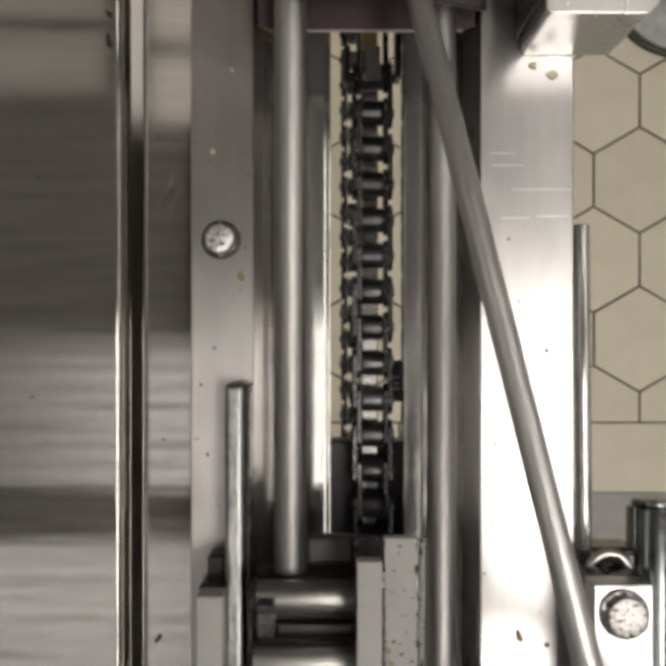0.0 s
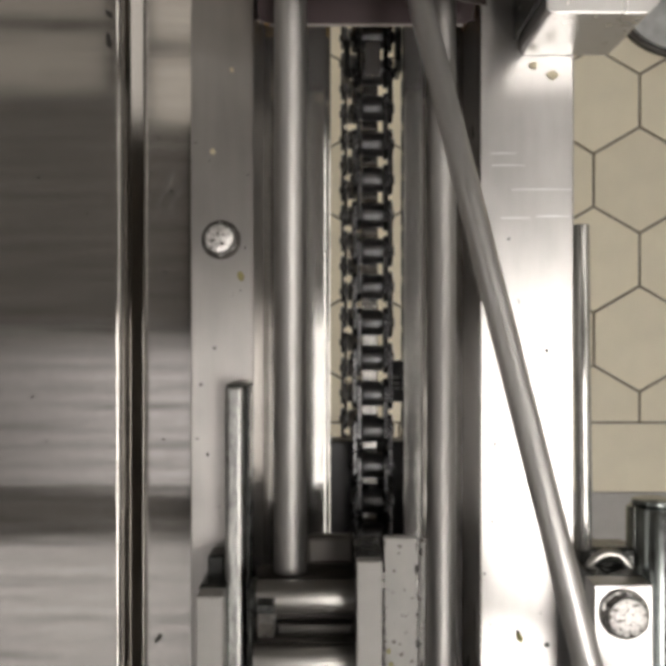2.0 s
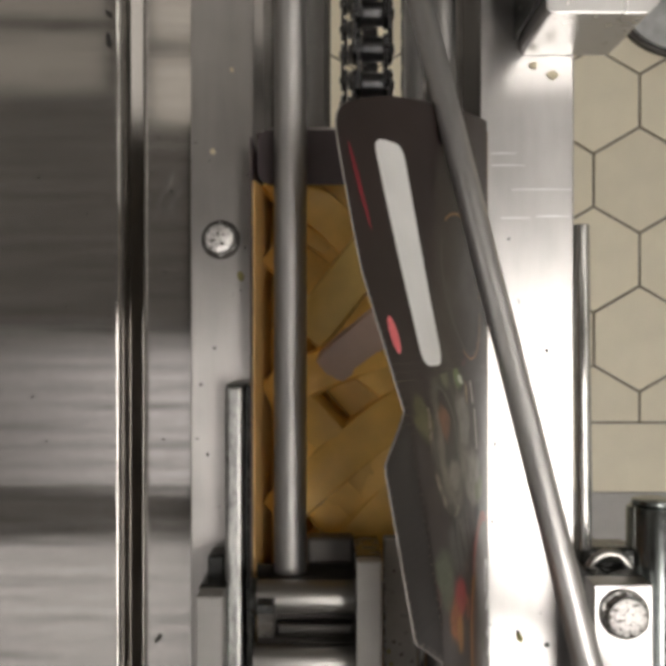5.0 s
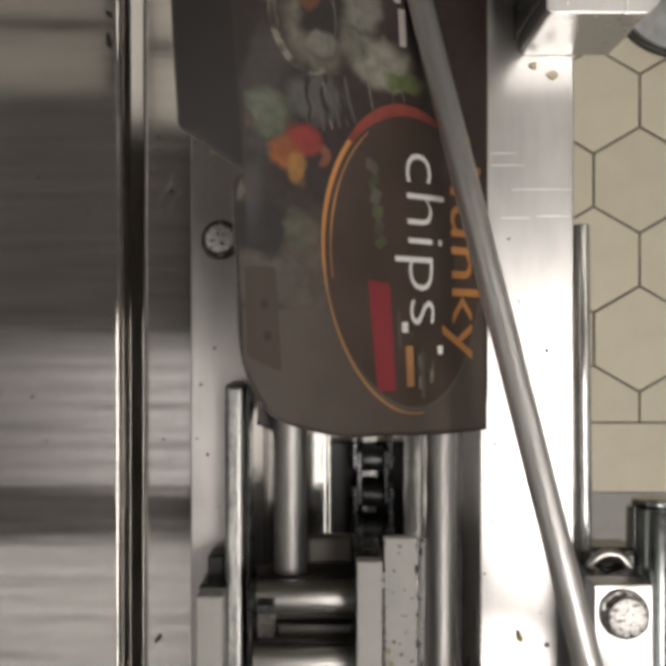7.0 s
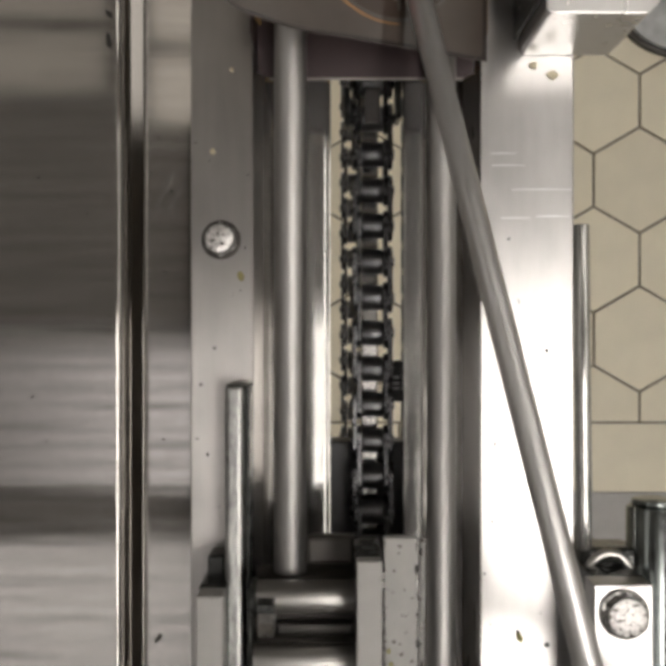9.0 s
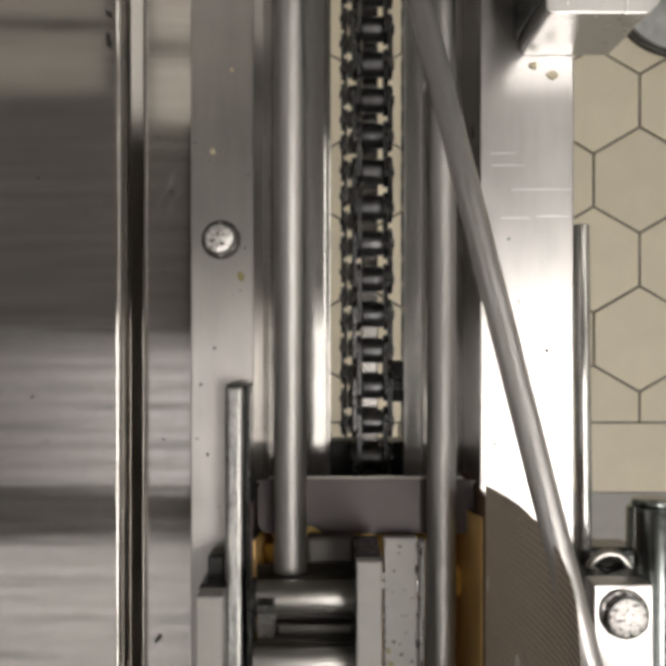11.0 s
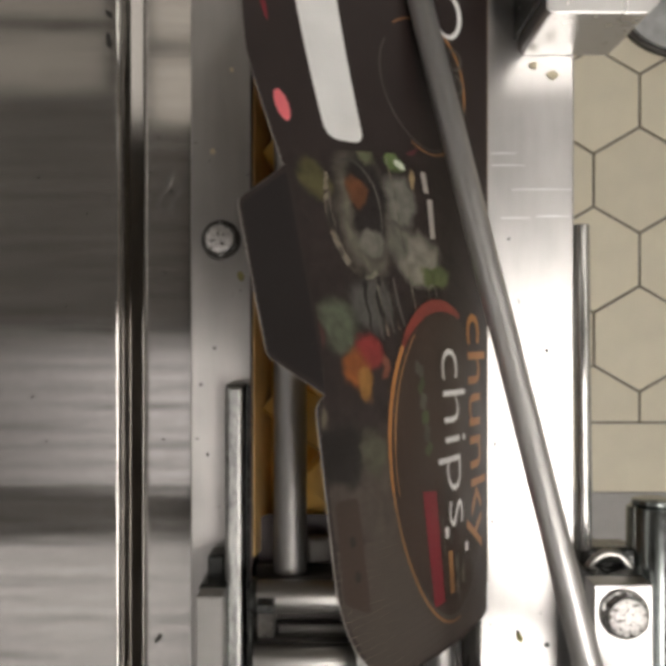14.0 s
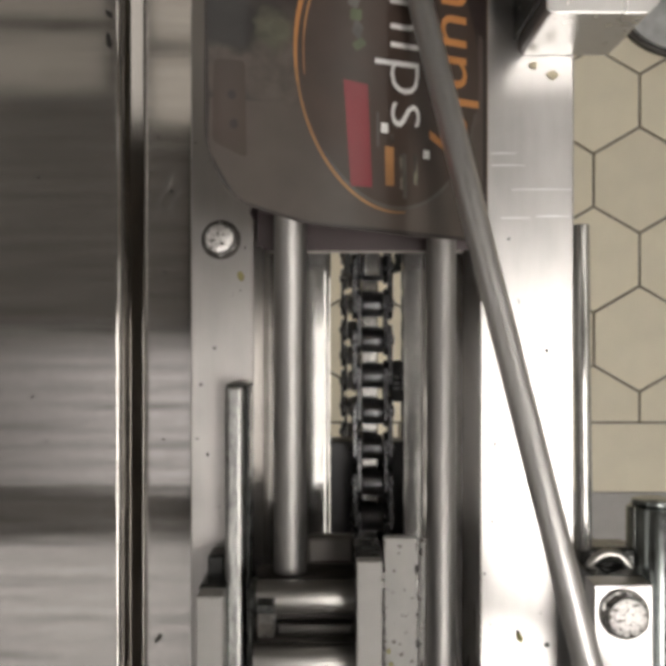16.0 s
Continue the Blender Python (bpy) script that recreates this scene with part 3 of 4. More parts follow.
wb = thing("painted_plate", "white-painted steel plate with chipped edges", "plate")
part("plate", box(0.01878, 0.03157, -0.30, -0.07608, 0.0545, 0.060, 0.0008), WHITE_PAINT, wb)
part("side_strip", box(0.03207, 0.03461, -0.30, -0.07685, 0.0545, 0.058, 0.0012), WHITE_PAINT, wb)
rnd = random.Random(5)
for k in range(34):
    edge = rnd.choice((0.0190, 0.0190, 0.0312, 0.0329))
    yy = rnd.uniform(-0.132, -0.079) if edge > 0.02 else rnd.uniform(-0.132, -0.088)
    part("paint_chip", blob(edge + rnd.uniform(-0.0003, 0.0003), yy, rnd.uniform(0.0003, 0.0008), rnd.uniform(0.0006, 0.0021), 300 + k, 0.0600 if edge < 0.032 else 0.0580, 0.00012), GRIME if k % 3 else STEEL_DARK, wb, "dark chip in the white paint")
for k in range(9):
    ob = part("crumb", blob(rnd.uniform(0.0195, 0.0245), rnd.uniform(-0.131, -0.118), rnd.uniform(0.0004, 0.0011), rnd.uniform(0.0005, 0.0012), 500 + k, 0.0602, 0.0006), CRUMB if k % 2 else CRUMB_PALE)
    tagged(ob, "small potato crumb on the painted plate", "crumb", "specks on the plates")

cb = thing("chain_guide", "black plastic guide under the chain", "chain guide")
part("guide", box(-0.00156, 0.03237, -0.25, -0.04894, -0.032, -0.0135, 0.001), BLACK_PLASTIC, cb)
part("tie_bar", box(-0.00273, 0.03373, -0.25, -0.235, -0.0135, -0.0125, 0.0), BLACK_PLASTIC, cb)
sw = thing("sensor_block", "small black sensor with white markings", "sensor")
part("body", box(0.02569, 0.03221, -0.03106, -0.01285, -0.030, -0.0125, 0.0008), BLACK_PLASTIC, sw)
for yy in (-0.01994, -0.02262, -0.02493):
    part("marking_bar", box(0.02646, 0.02991, yy - 0.0006, yy + 0.0006, -0.0126, -0.0121, 0), WHITE_MARK, sw)

# chamfered block at the far end of the bright plate, its left face blackened
cbk = thing("corner_block", "bright machined steel block with chamfered top", "block")
x0, x1, y0, z1 = 0.07190, 0.1102, 0.10762, 0.092
part("body", prism([(x0 + 0.0015, y0), (x1 - 0.004, y0), (x1, y0 + 0.004), (x1, 0.240), (x0, 0.240), (x0, y0 + 0.0015)], 0.0452, z1, 0.0005), STEEL_WHITE, cbk)
# black slab laid on the left face for the dark it reflects
part("dark_face_slab", box(x0 - 0.002, x0 - 0.0002, y0 + 0.006, 0.240, 0.0452, z1 - 0.004, 0.0005), BLACK_AND_DARK_FACE, cbk, "black slab for the dark reflection on the block's left face")

# clamp block with bolt, ring and dark cylinder on the outer edge
cl = thing("clamp_block", "bright clamp block with a dark front", "block")
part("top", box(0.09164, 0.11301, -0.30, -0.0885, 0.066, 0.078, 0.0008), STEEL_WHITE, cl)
# black body below the bright top, for the dark front face
part("body", box(0.09428, 0.11301, -0.30, -0.0885, -0.02, 0.0658, 0.0008), BLACK_AND_DARK_FACE, cl)
hex_bolt("hex_bolt", "large stamped hex bolt on the clamp block", 0.1023, -0.0988, 0.078, 0.0083, 0.0036, 0.0088, ring_mat=STEEL_POLISHED)
ey = thing("eye_ring", "bright steel eye ring beside the clamp", "ring")
smooth(part("ring", ring((0.1050, -0.0916, 0.052), 0.0077, 0.0021, "Z"), STEEL_POLISHED, ey))
part("lug", box(0.09526, 0.118, -0.09905, -0.08257, 0.030, 0.0500, 0.003), BLACK_AND_DARK_FACE, ey)
ac = thing("air_cylinder", "dark grey-green glossy metal cylinder", "cylinder")
smooth(part("barrel", cyl((0.12447, -0.30, 0.045), (0.12447, -0.06678, 0.045), 0.0105, 40, 0.001), CYLINDER_STEEL, ac))
smooth(part("end_cap", cyl((0.12447, -0.06678, 0.045), (0.12447, -0.06402, 0.045), 0.0085, 40, 0.001), CYLINDER_STEEL, ac))

pad = thing("floor_pad", "round mottled grey pad with a dark rim on the floor", "floor pad")
smooth(part("pad", cyl((0.42808, 0.42703, FLOOR), (0.42808, 0.42703, FLOOR + 0.012), 0.07869, 48, 0.002), PAD_GREY, pad))
smooth(part("rim", ring((0.42808, 0.42703, FLOOR + 0.004), 0.0830, 0.0045), DARK_DULL, pad))

# crumbs and grime on the plates
for nm, lab, mat, px, py, z, rx, ry, tn in (
        ("crumb", "green-yellow crumb on the guide bar", CRUMB, -0.0356, 0.02175, 0.045, 0.0018, 0.0024, 0.2),
        ("crumb", "pale potato crumb by the corner block", CRUMB_PALE, 0.08504, 0.09987, 0.045, 0.0026, 0.0018, 0.1),
        ("crumb", "pale potato crumb by the corner block", CRUMB_PALE, 0.07762, 0.10366, 0.045, 0.0016, 0.0016, 0.4),
        ("crumb", "green crumb on the bright plate", CRUMB, 0.07219, -0.118, 0.045, 0.0013, 0.0022, 0.2),
        ("crumb", "pale crumbs on the guide bar", CRUMB_PALE, -0.04648, 0.07021, 0.045, 0.0011, 0.0014, 0.2),
        ("crumb", "pale crumbs on the guide bar", CRUMB_PALE, -0.03922, 0.10185, 0.045, 0.0009, 0.0012, 0.2),
        ("grime_spot", "black grime spot on the wide panel", GRIME, -0.08972, 0.11707, 0.034, 0.0015, 0.0030, 0.1),
        ("grime_spot", "black grime spot on the wide panel", GRIME, -0.08972, 0.12761, 0.034, 0.0010, 0.0020, 0.6),
        ("grime_spot", "dark grime spot on the panel", GRIME, -0.06984, -0.12217, 0.034, 0.0010, 0.0020, -0.6),
        ("grime_spot", "dark grime spot on the bright plate", GRIME, 0.08306, -0.1208, 0.045, 0.0011, 0.0010, 0.0),
        ("grime_spot", "dark grime spot on the bright plate", GRIME, 0.0829, -0.00692, 0.045, 0.0006, 0.0010, 0.0),
        ("grime_spot", "dark grime spot on the bright plate", GRIME, 0.08438, 0.00066, 0.045, 0.0008, 0.0005, 0.0),
        ("grime_spot", "dark grime spot on the bright plate", GRIME, 0.08669, -0.01978, 0.045, 0.0005, 0.0008, 0.0),
        ("grime_spot", "dark grime spot on the bright plate", GRIME, 0.06279, -0.04302, 0.045, 0.0005, 0.0013, 0.0),
        ("grime_spot", "dark grime spot on the bright plate", GRIME, 0.06147, -0.06658, 0.045, 0.0006, 0.0006, 0.0),
):
    ob = part(nm, blob(px, py, rx, ry, int(px * 1e5) + int(py * 1e5), z + 0.0002, 0.0009 if nm == "crumb" else 0.0002, tn), mat)
    tagged(ob, lab, nm.replace("_", " "), "specks on the plates")

SMEAR = material("dull_wiped_steel", (0.44, 0.425, 0.405), 0.17, 0.80, 0.25, 300, (1, 0.3, 1), 0.05, 0.08, big=80)
for pts in (((-0.0718, 0.0505), (-0.0700, 0.0498), (-0.0640, 0.0610), (-0.0625, 0.0650), (-0.0650, 0.0630)),
            ((-0.0695, 0.0485), (-0.0660, 0.0475), (-0.0585, 0.0590), (-0.0578, 0.0640), (-0.0615, 0.0590), (-0.0660, 0.0510))):
    ob = part("smear", prism(pts, 0.0341, 0.0342), SMEAR)
    tagged(ob, "dull wiped smear on the steel panel", "smear", "specks on the plates")

rnd = random.Random(11)
for count, ax, bx, ay, by, z, lab in ((20, 0.05867, 0.09246, -0.12789, 0.03692, 0.045, "tiny dark speck on the bright plate"),
                                      (14, -0.05422, -0.03197, -0.0768, 0.07977, 0.045, "tiny dark speck on the guide bar"),
                                      (16, -0.12982, -0.05845, -0.13185, 0.08224, 0.034, "tiny dark speck on the side panel")):
    for k in range(count):
        px, py = rnd.uniform(ax, bx), rnd.uniform(ay, by)
        if -0.08649 < px < -0.07459:
            continue
        s1 = rnd.uniform(0.00025, 0.0006)
        ob = part("grime_speck", blob(px, py, s1, s1 * rnd.uniform(0.7, 1.8), k, z + 0.0002, 0.00015, rnd.uniform(0, 3)), GRIME)
        tagged(ob, lab, "grime speck", "specks on the plates")
for k, (a, b2, w) in enumerate(((0.06114, 0.07103, 0.06988), (0.06164, 0.07433, 0.06526), (0.06938, 0.09246, 0.05587),
                               (0.06526, 0.0768, 0.04483), (0.07878, 0.09163, 0.04549))):
    ob = part("scratch", prism([(a, w), ((a + b2) / 2, w + 0.0002), (b2, w - 0.0001), (b2, w - 0.0004), (a, w - 0.0005)], 0.0451, 0.0452), WHITE_MARK)
    tagged(ob, "pale fine scratch across the bright plate", "scratch", "specks on the plates")

# ---- cartons of chips ----
X0, X1 = -0.0303, 0.05557
LEN = 0.249
WALL_Z, END_Z, HINGE_Z = 0.066, 0.051, 0.066
HINGE_X = X1 + 0.0006
SECTIONS = 110
FLAP0, FLAP1 = 0.0, -0.2485
BAKED = 0.13
CURL = 0.085
CREASE = 0.101


def lean_of(w):
    """How the lid's twist grows along it, in millimetres of full twist: less behind the middle."""
    d = w * 1000 + 151.5
    return 0.3 * d if d < 0 else 0.5 * d if d < 50 else d - 25


def rounded(pts, r, n=5):
    """The outline with its corners rounded."""
    out = []
    for i, p in enumerate(pts):
        a, c, d = Vector(pts[i - 1]), Vector(p), Vector(pts[(i + 1) % len(pts)])
        q = r[i] if isinstance(r, (list, tuple)) else r
        if q <= 0:
            out.append((c.x, c.y))
            continue
        u, v = (a - c).normalized() * q, (d - c).normalized() * q
        for k in range(n + 1):
            t = k / n
            e = (c + u) * (1 - t) ** 2 + c * 2 * t * (1 - t) + (c + v) * t * t
            out.append((e.x, e.y))
    return out


def oval(cu, cw, ru, rw, n=48, a0=0.0, a1=360.0):
    return [(cu + ru * math.cos(radians(a0 + (a1 - a0) * i / n)), cw + rw * math.sin(radians(a0 + (a1 - a0) * i / n))) for i in range(n + (a1 - a0 < 360))]


def band(line, w):
    """A closed strip of width w along a line."""
    left, right = [], []
    for i, p in enumerate(line):
        d = (Vector(line[min(i + 1, len(line) - 1)]) - Vector(line[max(i - 1, 0)])).normalized()
        k = w * (0.5 + 0.5 * math.sin(math.pi * i / (len(line) - 1)))
        left.append((p[0] - d.y * k / 2, p[1] + d.x * k / 2))
        right.append((p[0] + d.y * k / 2, p[1] - d.x * k / 2))
    return left + right[::-1]


def leaf(cu, cw, r, points, seed, depth=0.45):
    rnd = random.Random(seed)
    out = []
    p, q, flat, turn = rnd.uniform(0, 6), rnd.uniform(0, 6), rnd.uniform(0.55, 1.0), rnd.uniform(0, 3)
    for i in range(36):
        a = 2 * math.pi * i / 36
        k = r * (1 - (1 - depth) * (0.35 + 0.35 * math.sin(points * a + p)) + 0.12 * math.sin(2 * a + q))
        x, y = k * math.cos(a), k * flat * math.sin(a)
        out.append((cu + x * math.cos(turn) - y * math.sin(turn), cw + x * math.sin(turn) + y * math.cos(turn)))
    return out


def lettering(text, size, u, w, spread=1.0, heavy=0.0):
    """Letter outlines laid along the lid: their tops point to the hinge. Returns faces as lists of (u, w)."""
    cu = bpy.data.curves.new("lettering", "FONT")
    cu.body, cu.size, cu.resolution_u, cu.offset = text, size, 3, heavy * size
    ob = bpy.data.objects.new("lettering", cu)
    scene.collection.objects.link(ob)
    mesh = ob.to_mesh()
    faces = [[(u - mesh.vertices[i].co.y, w - mesh.vertices[i].co.x * spread) for i in p.vertices] for p in mesh.polygons]
    ob.to_mesh_clear()
    bpy.data.objects.remove(ob)
    bpy.data.curves.remove(cu)
    return faces


FLAP_MATS = [BOARD, BOARD_INSIDE, BOARD_EDGE, BOARD_LIGHT, INK_AND_SLIT_WHITE, INK_ORANGE, INK_GOLD, INK_RED, INK_PINK, INK_BROWN, INK_GREY, INK_GREEN, INK_FLAME, INK_BLACK, INK_FOOD, INK_PALE]
(M_BOARD, M_IN, M_EDGE, M_LIGHT, M_WHITE, M_ORANGE, M_GOLD, M_RED, M_PINK, M_BROWN, M_GREY, M_GREEN, M_FLAME, M_BLACK, M_FOOD, M_PALE) = range(16)

LID = rounded([(0, FLAP0), (0.03, FLAP0 - 0.001), (0.070, FLAP0 - 0.005), (0.094, FLAP0 - 0.013), (CREASE, FLAP0 - 0.06), (CREASE, -0.098), (0.120, -0.110), (0.121, -0.152), (CREASE, -0.163),
               (0.105, -0.166), (0.106, FLAP1 + 0.026), (0.097, FLAP1 + 0.010), (0.074, FLAP1 + 0.004), (0.03, FLAP1 + 0.0015), (0.0, FLAP1 + 0.001)],
              [0, 0.004, 0.008, 0.008, 0, 0, 0.002, 0.002, 0, 0.002, 0.010, 0.009, 0.006, 0.003, 0.0])


def prints():
    """Outlines on the lid with their ink and layer, in lid lengths from the hinge and from the leading end."""
    out = []

    def add(poly, ink, layer):
        out.append(([poly], ink, layer))
    add(rounded([(0.002, -0.172), (0.070, -0.172), (0.083, -0.178), (0.092, -0.175), (0.099, -0.186), (0.1035, -0.194), (0.105, -0.221), (0.096, -0.2375), (0.073, -0.2438), (0.002, -0.2465)], 0.003), M_LIGHT, 1)
    add(rounded([(0.004, -0.070), (0.050, -0.088), (0.0995, -0.092), (0.0998, -0.160), (0.1040, -0.170), (0.1045, -0.205), (0.004, -0.205)], 0.002), M_FOOD, 2)
    add(rounded([(0.0645, -0.020), (0.0795, -0.020), (0.0815, -0.087), (0.0665, -0.087)], 0.005), M_WHITE, 2)
    add(oval(0.0945, -0.078, 0.0024, 0.0052, 20), M_PINK, 2)
    add(oval(0.0915, -0.036, 0.0010, 0.013, 20), M_RED, 2)
    add(rounded([(0.0925, -0.192), (0.1025, -0.192), (0.1035, -0.219), (0.0925, -0.224)], 0.002), M_BROWN, 3)
    for u, w in ((0.0970, -0.2035), (0.0965, -0.2130)):
        add(oval(u, w, 0.0014, 0.0016, 14), M_BOARD, 4)
    # tab left plain dark
    add([(0.1012, -0.100), (0.119, -0.111), (0.1202, -0.151), (0.1012, -0.161)], M_BLACK, 2)
    # pan rim, fork tines and highlights
    add(band(oval(0.0758, -0.1095, 0.0125, 0.0195, 40, -120, 35), 0.0026), M_PALE, 3)
    add(band(oval(0.0758, -0.1095, 0.0100, 0.0165, 40, 60, 200), 0.0010), M_GREY, 3)
    for k in range(5):
        add(band([(0.0640 + 0.0027 * k, -0.1290 - 0.0008 * k), (0.0630 + 0.0028 * k, -0.1365), (0.0610 + 0.0030 * k, -0.1440 - 0.0010 * k)], 0.0013), M_PALE if k % 2 else M_GREY, 3)
    add(band(oval(0.0430, -0.1335, 0.0024, 0.0030, 16, -60, 200), 0.0008), M_PALE, 5)
    add(band([(0.0585, -0.0900), (0.0575, -0.1100), (0.0545, -0.1330), (0.0520, -0.1500)], 0.0006), M_PALE, 3)
    # oval badge
    add(oval(0.0395, -0.188, 0.0355, 0.050, 60), M_BROWN, 4)
    add(band(oval(0.0395, -0.188, 0.0362, 0.051, 40, -12, 88), 0.0017), M_ORANGE, 5)
    add(band(oval(0.0395, -0.188, 0.0362, 0.051, 40, 48, 112), 0.0042), M_FLAME, 6)
    add(band(oval(0.0395, -0.188, 0.0335, 0.048, 40, -8, 60), 0.0007), M_GOLD, 6)
    add(band(oval(0.0395, -0.188, 0.0362, 0.051, 60, -95, -5), 0.0011), M_GOLD, 5)
    add(band(oval(0.0395, -0.188, 0.0350, 0.0495, 60, -165, -40), 0.0012), M_GREY, 5)
    for k in range(6):
        add(leaf(0.0555 - 0.0005 * k, -0.1575 - 0.0050 * k, 0.0030, 4, 50 + k, 0.7), M_GREEN if k % 2 else M_GREY, 5)
    add([(0.0500, -0.196), (0.0590, -0.195), (0.0570, -0.231), (0.0490, -0.231)], M_RED, 5)
    out.append((lettering("chips", 0.0262, 0.0415, -0.1495, 1.15, -0.014), M_WHITE, 6))
    out.append((lettering("chunky", 0.0238, 0.0205, -0.138, 1.23), M_ORANGE, 6))
    # small unreadable lines
    for u, w0, w1, t, ink in ((0.0405, -0.2165, -0.230, 0.0034, M_GOLD), (0.0355, -0.2185, -0.234, 0.0016, M_GREY), (0.0372, -0.2185, -0.231, 0.0010, M_PALE), (0.0310, -0.2185, -0.229, 0.0016, M_PALE), (0.0460, -0.205, -0.217, 0.0010, M_GREY),
                              (0.0260, -0.2165, -0.2195, 0.0026, M_WHITE), (0.0425, -0.2085, -0.2120, 0.0028, M_WHITE), (0.0405, -0.2120, -0.2150, 0.0012, M_PALE), (0.0400, -0.0930, -0.1000, 0.0026, M_EDGE), (0.0385, -0.1020, -0.1150, 0.0028, M_EDGE)):
        add([(u, w0), (u + t, w0), (u + t, w1), (u, w1)], ink, 5)
    # upper badge on the leading half
    add(band(oval(0.034, -0.062, 0.0204, 0.024, 40, 60, 300), 0.0010), M_GOLD, 3)
    add(band(oval(0.034, -0.062, 0.0190, 0.0225, 40, -110, 40), 0.0007), M_GREY, 3)
    add(band(oval(0.020, -0.034, 0.006, 0.008, 24, 40, 320), 0.0020), M_WHITE, 4)
    for k in range(5):
        add(band(oval(0.018, -0.050 - 0.009 * k, 0.0035, 0.0035, 16, 40, 320), 0.0012), M_GREY, 4)
    return out


def lid_sections():
    """The lid cut into narrow sections, one mesh each, slightly twisted along the lid."""
    whole = bmesh.new()

    def sheet(poly, ink, z):
        try:
            f = whole.faces.new([whole.verts.new((u, w, z)) for u, w in poly])
        except ValueError:
            return
        f.material_index = ink
        f.normal_update()
        if f.normal.z < 0:
            f.normal_flip()
    base = bmesh.new()
    f = base.faces.new([base.verts.new((u, w, 0)) for u, w in LID])
    f.normal_update()
    if f.normal.z < 0:
        f.normal_flip()
    f.material_index = M_BOARD
    up = bmesh.ops.extrude_face_region(base, geom=[f])
    bmesh.ops.translate(base, vec=(0, 0, -0.0005), verts=[v for v in up["geom"] if isinstance(v, bmesh.types.BMVert)])
    bmesh.ops.recalc_face_normals(base, faces=base.faces[:])
    for f in base.faces:
        f.material_index = M_BOARD if f.normal.z > 0.5 else M_IN if f.normal.z < -0.5 or f.calc_center_median().x < 0.002 else M_EDGE
    whole = merge(whole, base)
    # white fins stand in for light coming through the lid's slits
    for i in range(15):
        w, u = -0.035 - 0.042 * (i // 3) - (0.0, 0.019, 0.031)[i % 3], (0.003, 0.030, 0.018)[i % 3]
        rim = [(w - 0.0030 * math.cos(a), -0.0006 - 0.0008 * math.sin(a)) for a in np.linspace(0, math.pi, 9)]
        f = whole.faces.new([whole.verts.new((u, p, q)) for p, q in rim])
        f.material_index = M_WHITE
    for polys, ink, layer in prints():
        for poly in polys:
            sheet(poly, ink, 0.00006 + 0.00006 * layer)
    for i in range(1, 31):
        u = 0.004 * i if i != 25 else CREASE
        geom = whole.verts[:] + whole.edges[:] + whole.faces[:]
        bmesh.ops.bisect_plane(whole, geom=geom, plane_co=(u, 0, 0), plane_no=(1, 0, 0), dist=1e-6)
    meshes = []
    step = (FLAP1 - FLAP0) / SECTIONS
    for i in range(SECTIONS):
        a, c = FLAP0 + step * i, FLAP0 + step * (i + 1)
        b = whole.copy()
        bmesh.ops.bisect_plane(b, geom=b.verts[:] + b.edges[:] + b.faces[:], plane_co=(0, a, 0), plane_no=(0, 1, 0), clear_outer=i > 0, dist=1e-6)
        bmesh.ops.bisect_plane(b, geom=b.verts[:] + b.edges[:] + b.faces[:], plane_co=(0, c, 0), plane_no=(0, -1, 0), clear_outer=i < SECTIONS - 1, dist=1e-6)
        mid = (a + c) / 2
        for v in b.verts:
            u, w, z = v.co
            t = radians((lean_of(w) - lean_of(mid)) * BAKED + CURL * (min(u, CREASE) * 1000 - 89))
            # the lid's top side faces away from the carton when it is closed
            v.co = (u * math.cos(t) + z * math.sin(t), w, u * math.sin(t) - z * math.cos(t))
            if u > CREASE + 1e-5:
                d = u - CREASE
                q = t + radians(6)
                v.co = (CREASE * math.cos(t) + d * math.cos(q) + z * math.sin(q), w, CREASE * math.sin(t) + d * math.sin(q) - z * math.cos(q))
        bmesh.ops.reverse_faces(b, faces=b.faces[:])
        mesh = bpy.data.meshes.new("lid_section")
        b.to_mesh(mesh)
        b.free()
        for m in FLAP_MATS:
            mesh.materials.append(m)
        meshes.append((mid, mesh))
    whole.free()
    return meshes


LID_MESHES = lid_sections()


def chip_mesh(seed, length, wide, mat=CHIP):
    """A thick-cut chip: a soft square bar, a little bent."""
    rnd = random.Random(seed)
    b = bmesh.new()
    n, k = 9, 20
    bend, rows = rnd.uniform(-0.045, 0.045), []
    for i in range(n + 1):
        t = i / n
        shrink = 0.80 if i in (0, n) else 0.97 if i in (1, n - 1) else 1.0
        row = []
        for j in range(k):
            a = 2 * math.pi * (j + 0.5) / k
            c, s = math.cos(a), math.sin(a)
            q = (abs(c) ** 5 + abs(s) ** 5) ** (-1 / 5)
            r = wide / 2 * q * shrink * rnd.uniform(0.985, 1.015)
            row.append(b.verts.new(((t - 0.5) * length, r * c + bend * length * (4 * (t - 0.5) ** 2 - 0.5), r * s * 0.85)))
        rows.append(row)
    for i in range(n):
        for j in range(k):
            b.faces.new((rows[i][j], rows[i][(j + 1) % k], rows[i + 1][(j + 1) % k], rows[i + 1][j]))
    b.faces.new(rows[0][::-1]).material_index = 0
    b.faces.new(rows[-1])
    bmesh.ops.recalc_face_normals(b, faces=b.faces[:])
    mesh = mesh_of(b, [mat], "chip")
    mesh.shade_smooth()
    return mesh


CHIPS = [chip_mesh(i, 0.062 + 0.006 * (i % 4), 0.0165 + 0.001 * (i % 3)) for i in range(6)]
PALE_CHIP = chip_mesh(17, 0.034, 0.0160, CHIP_PALE)
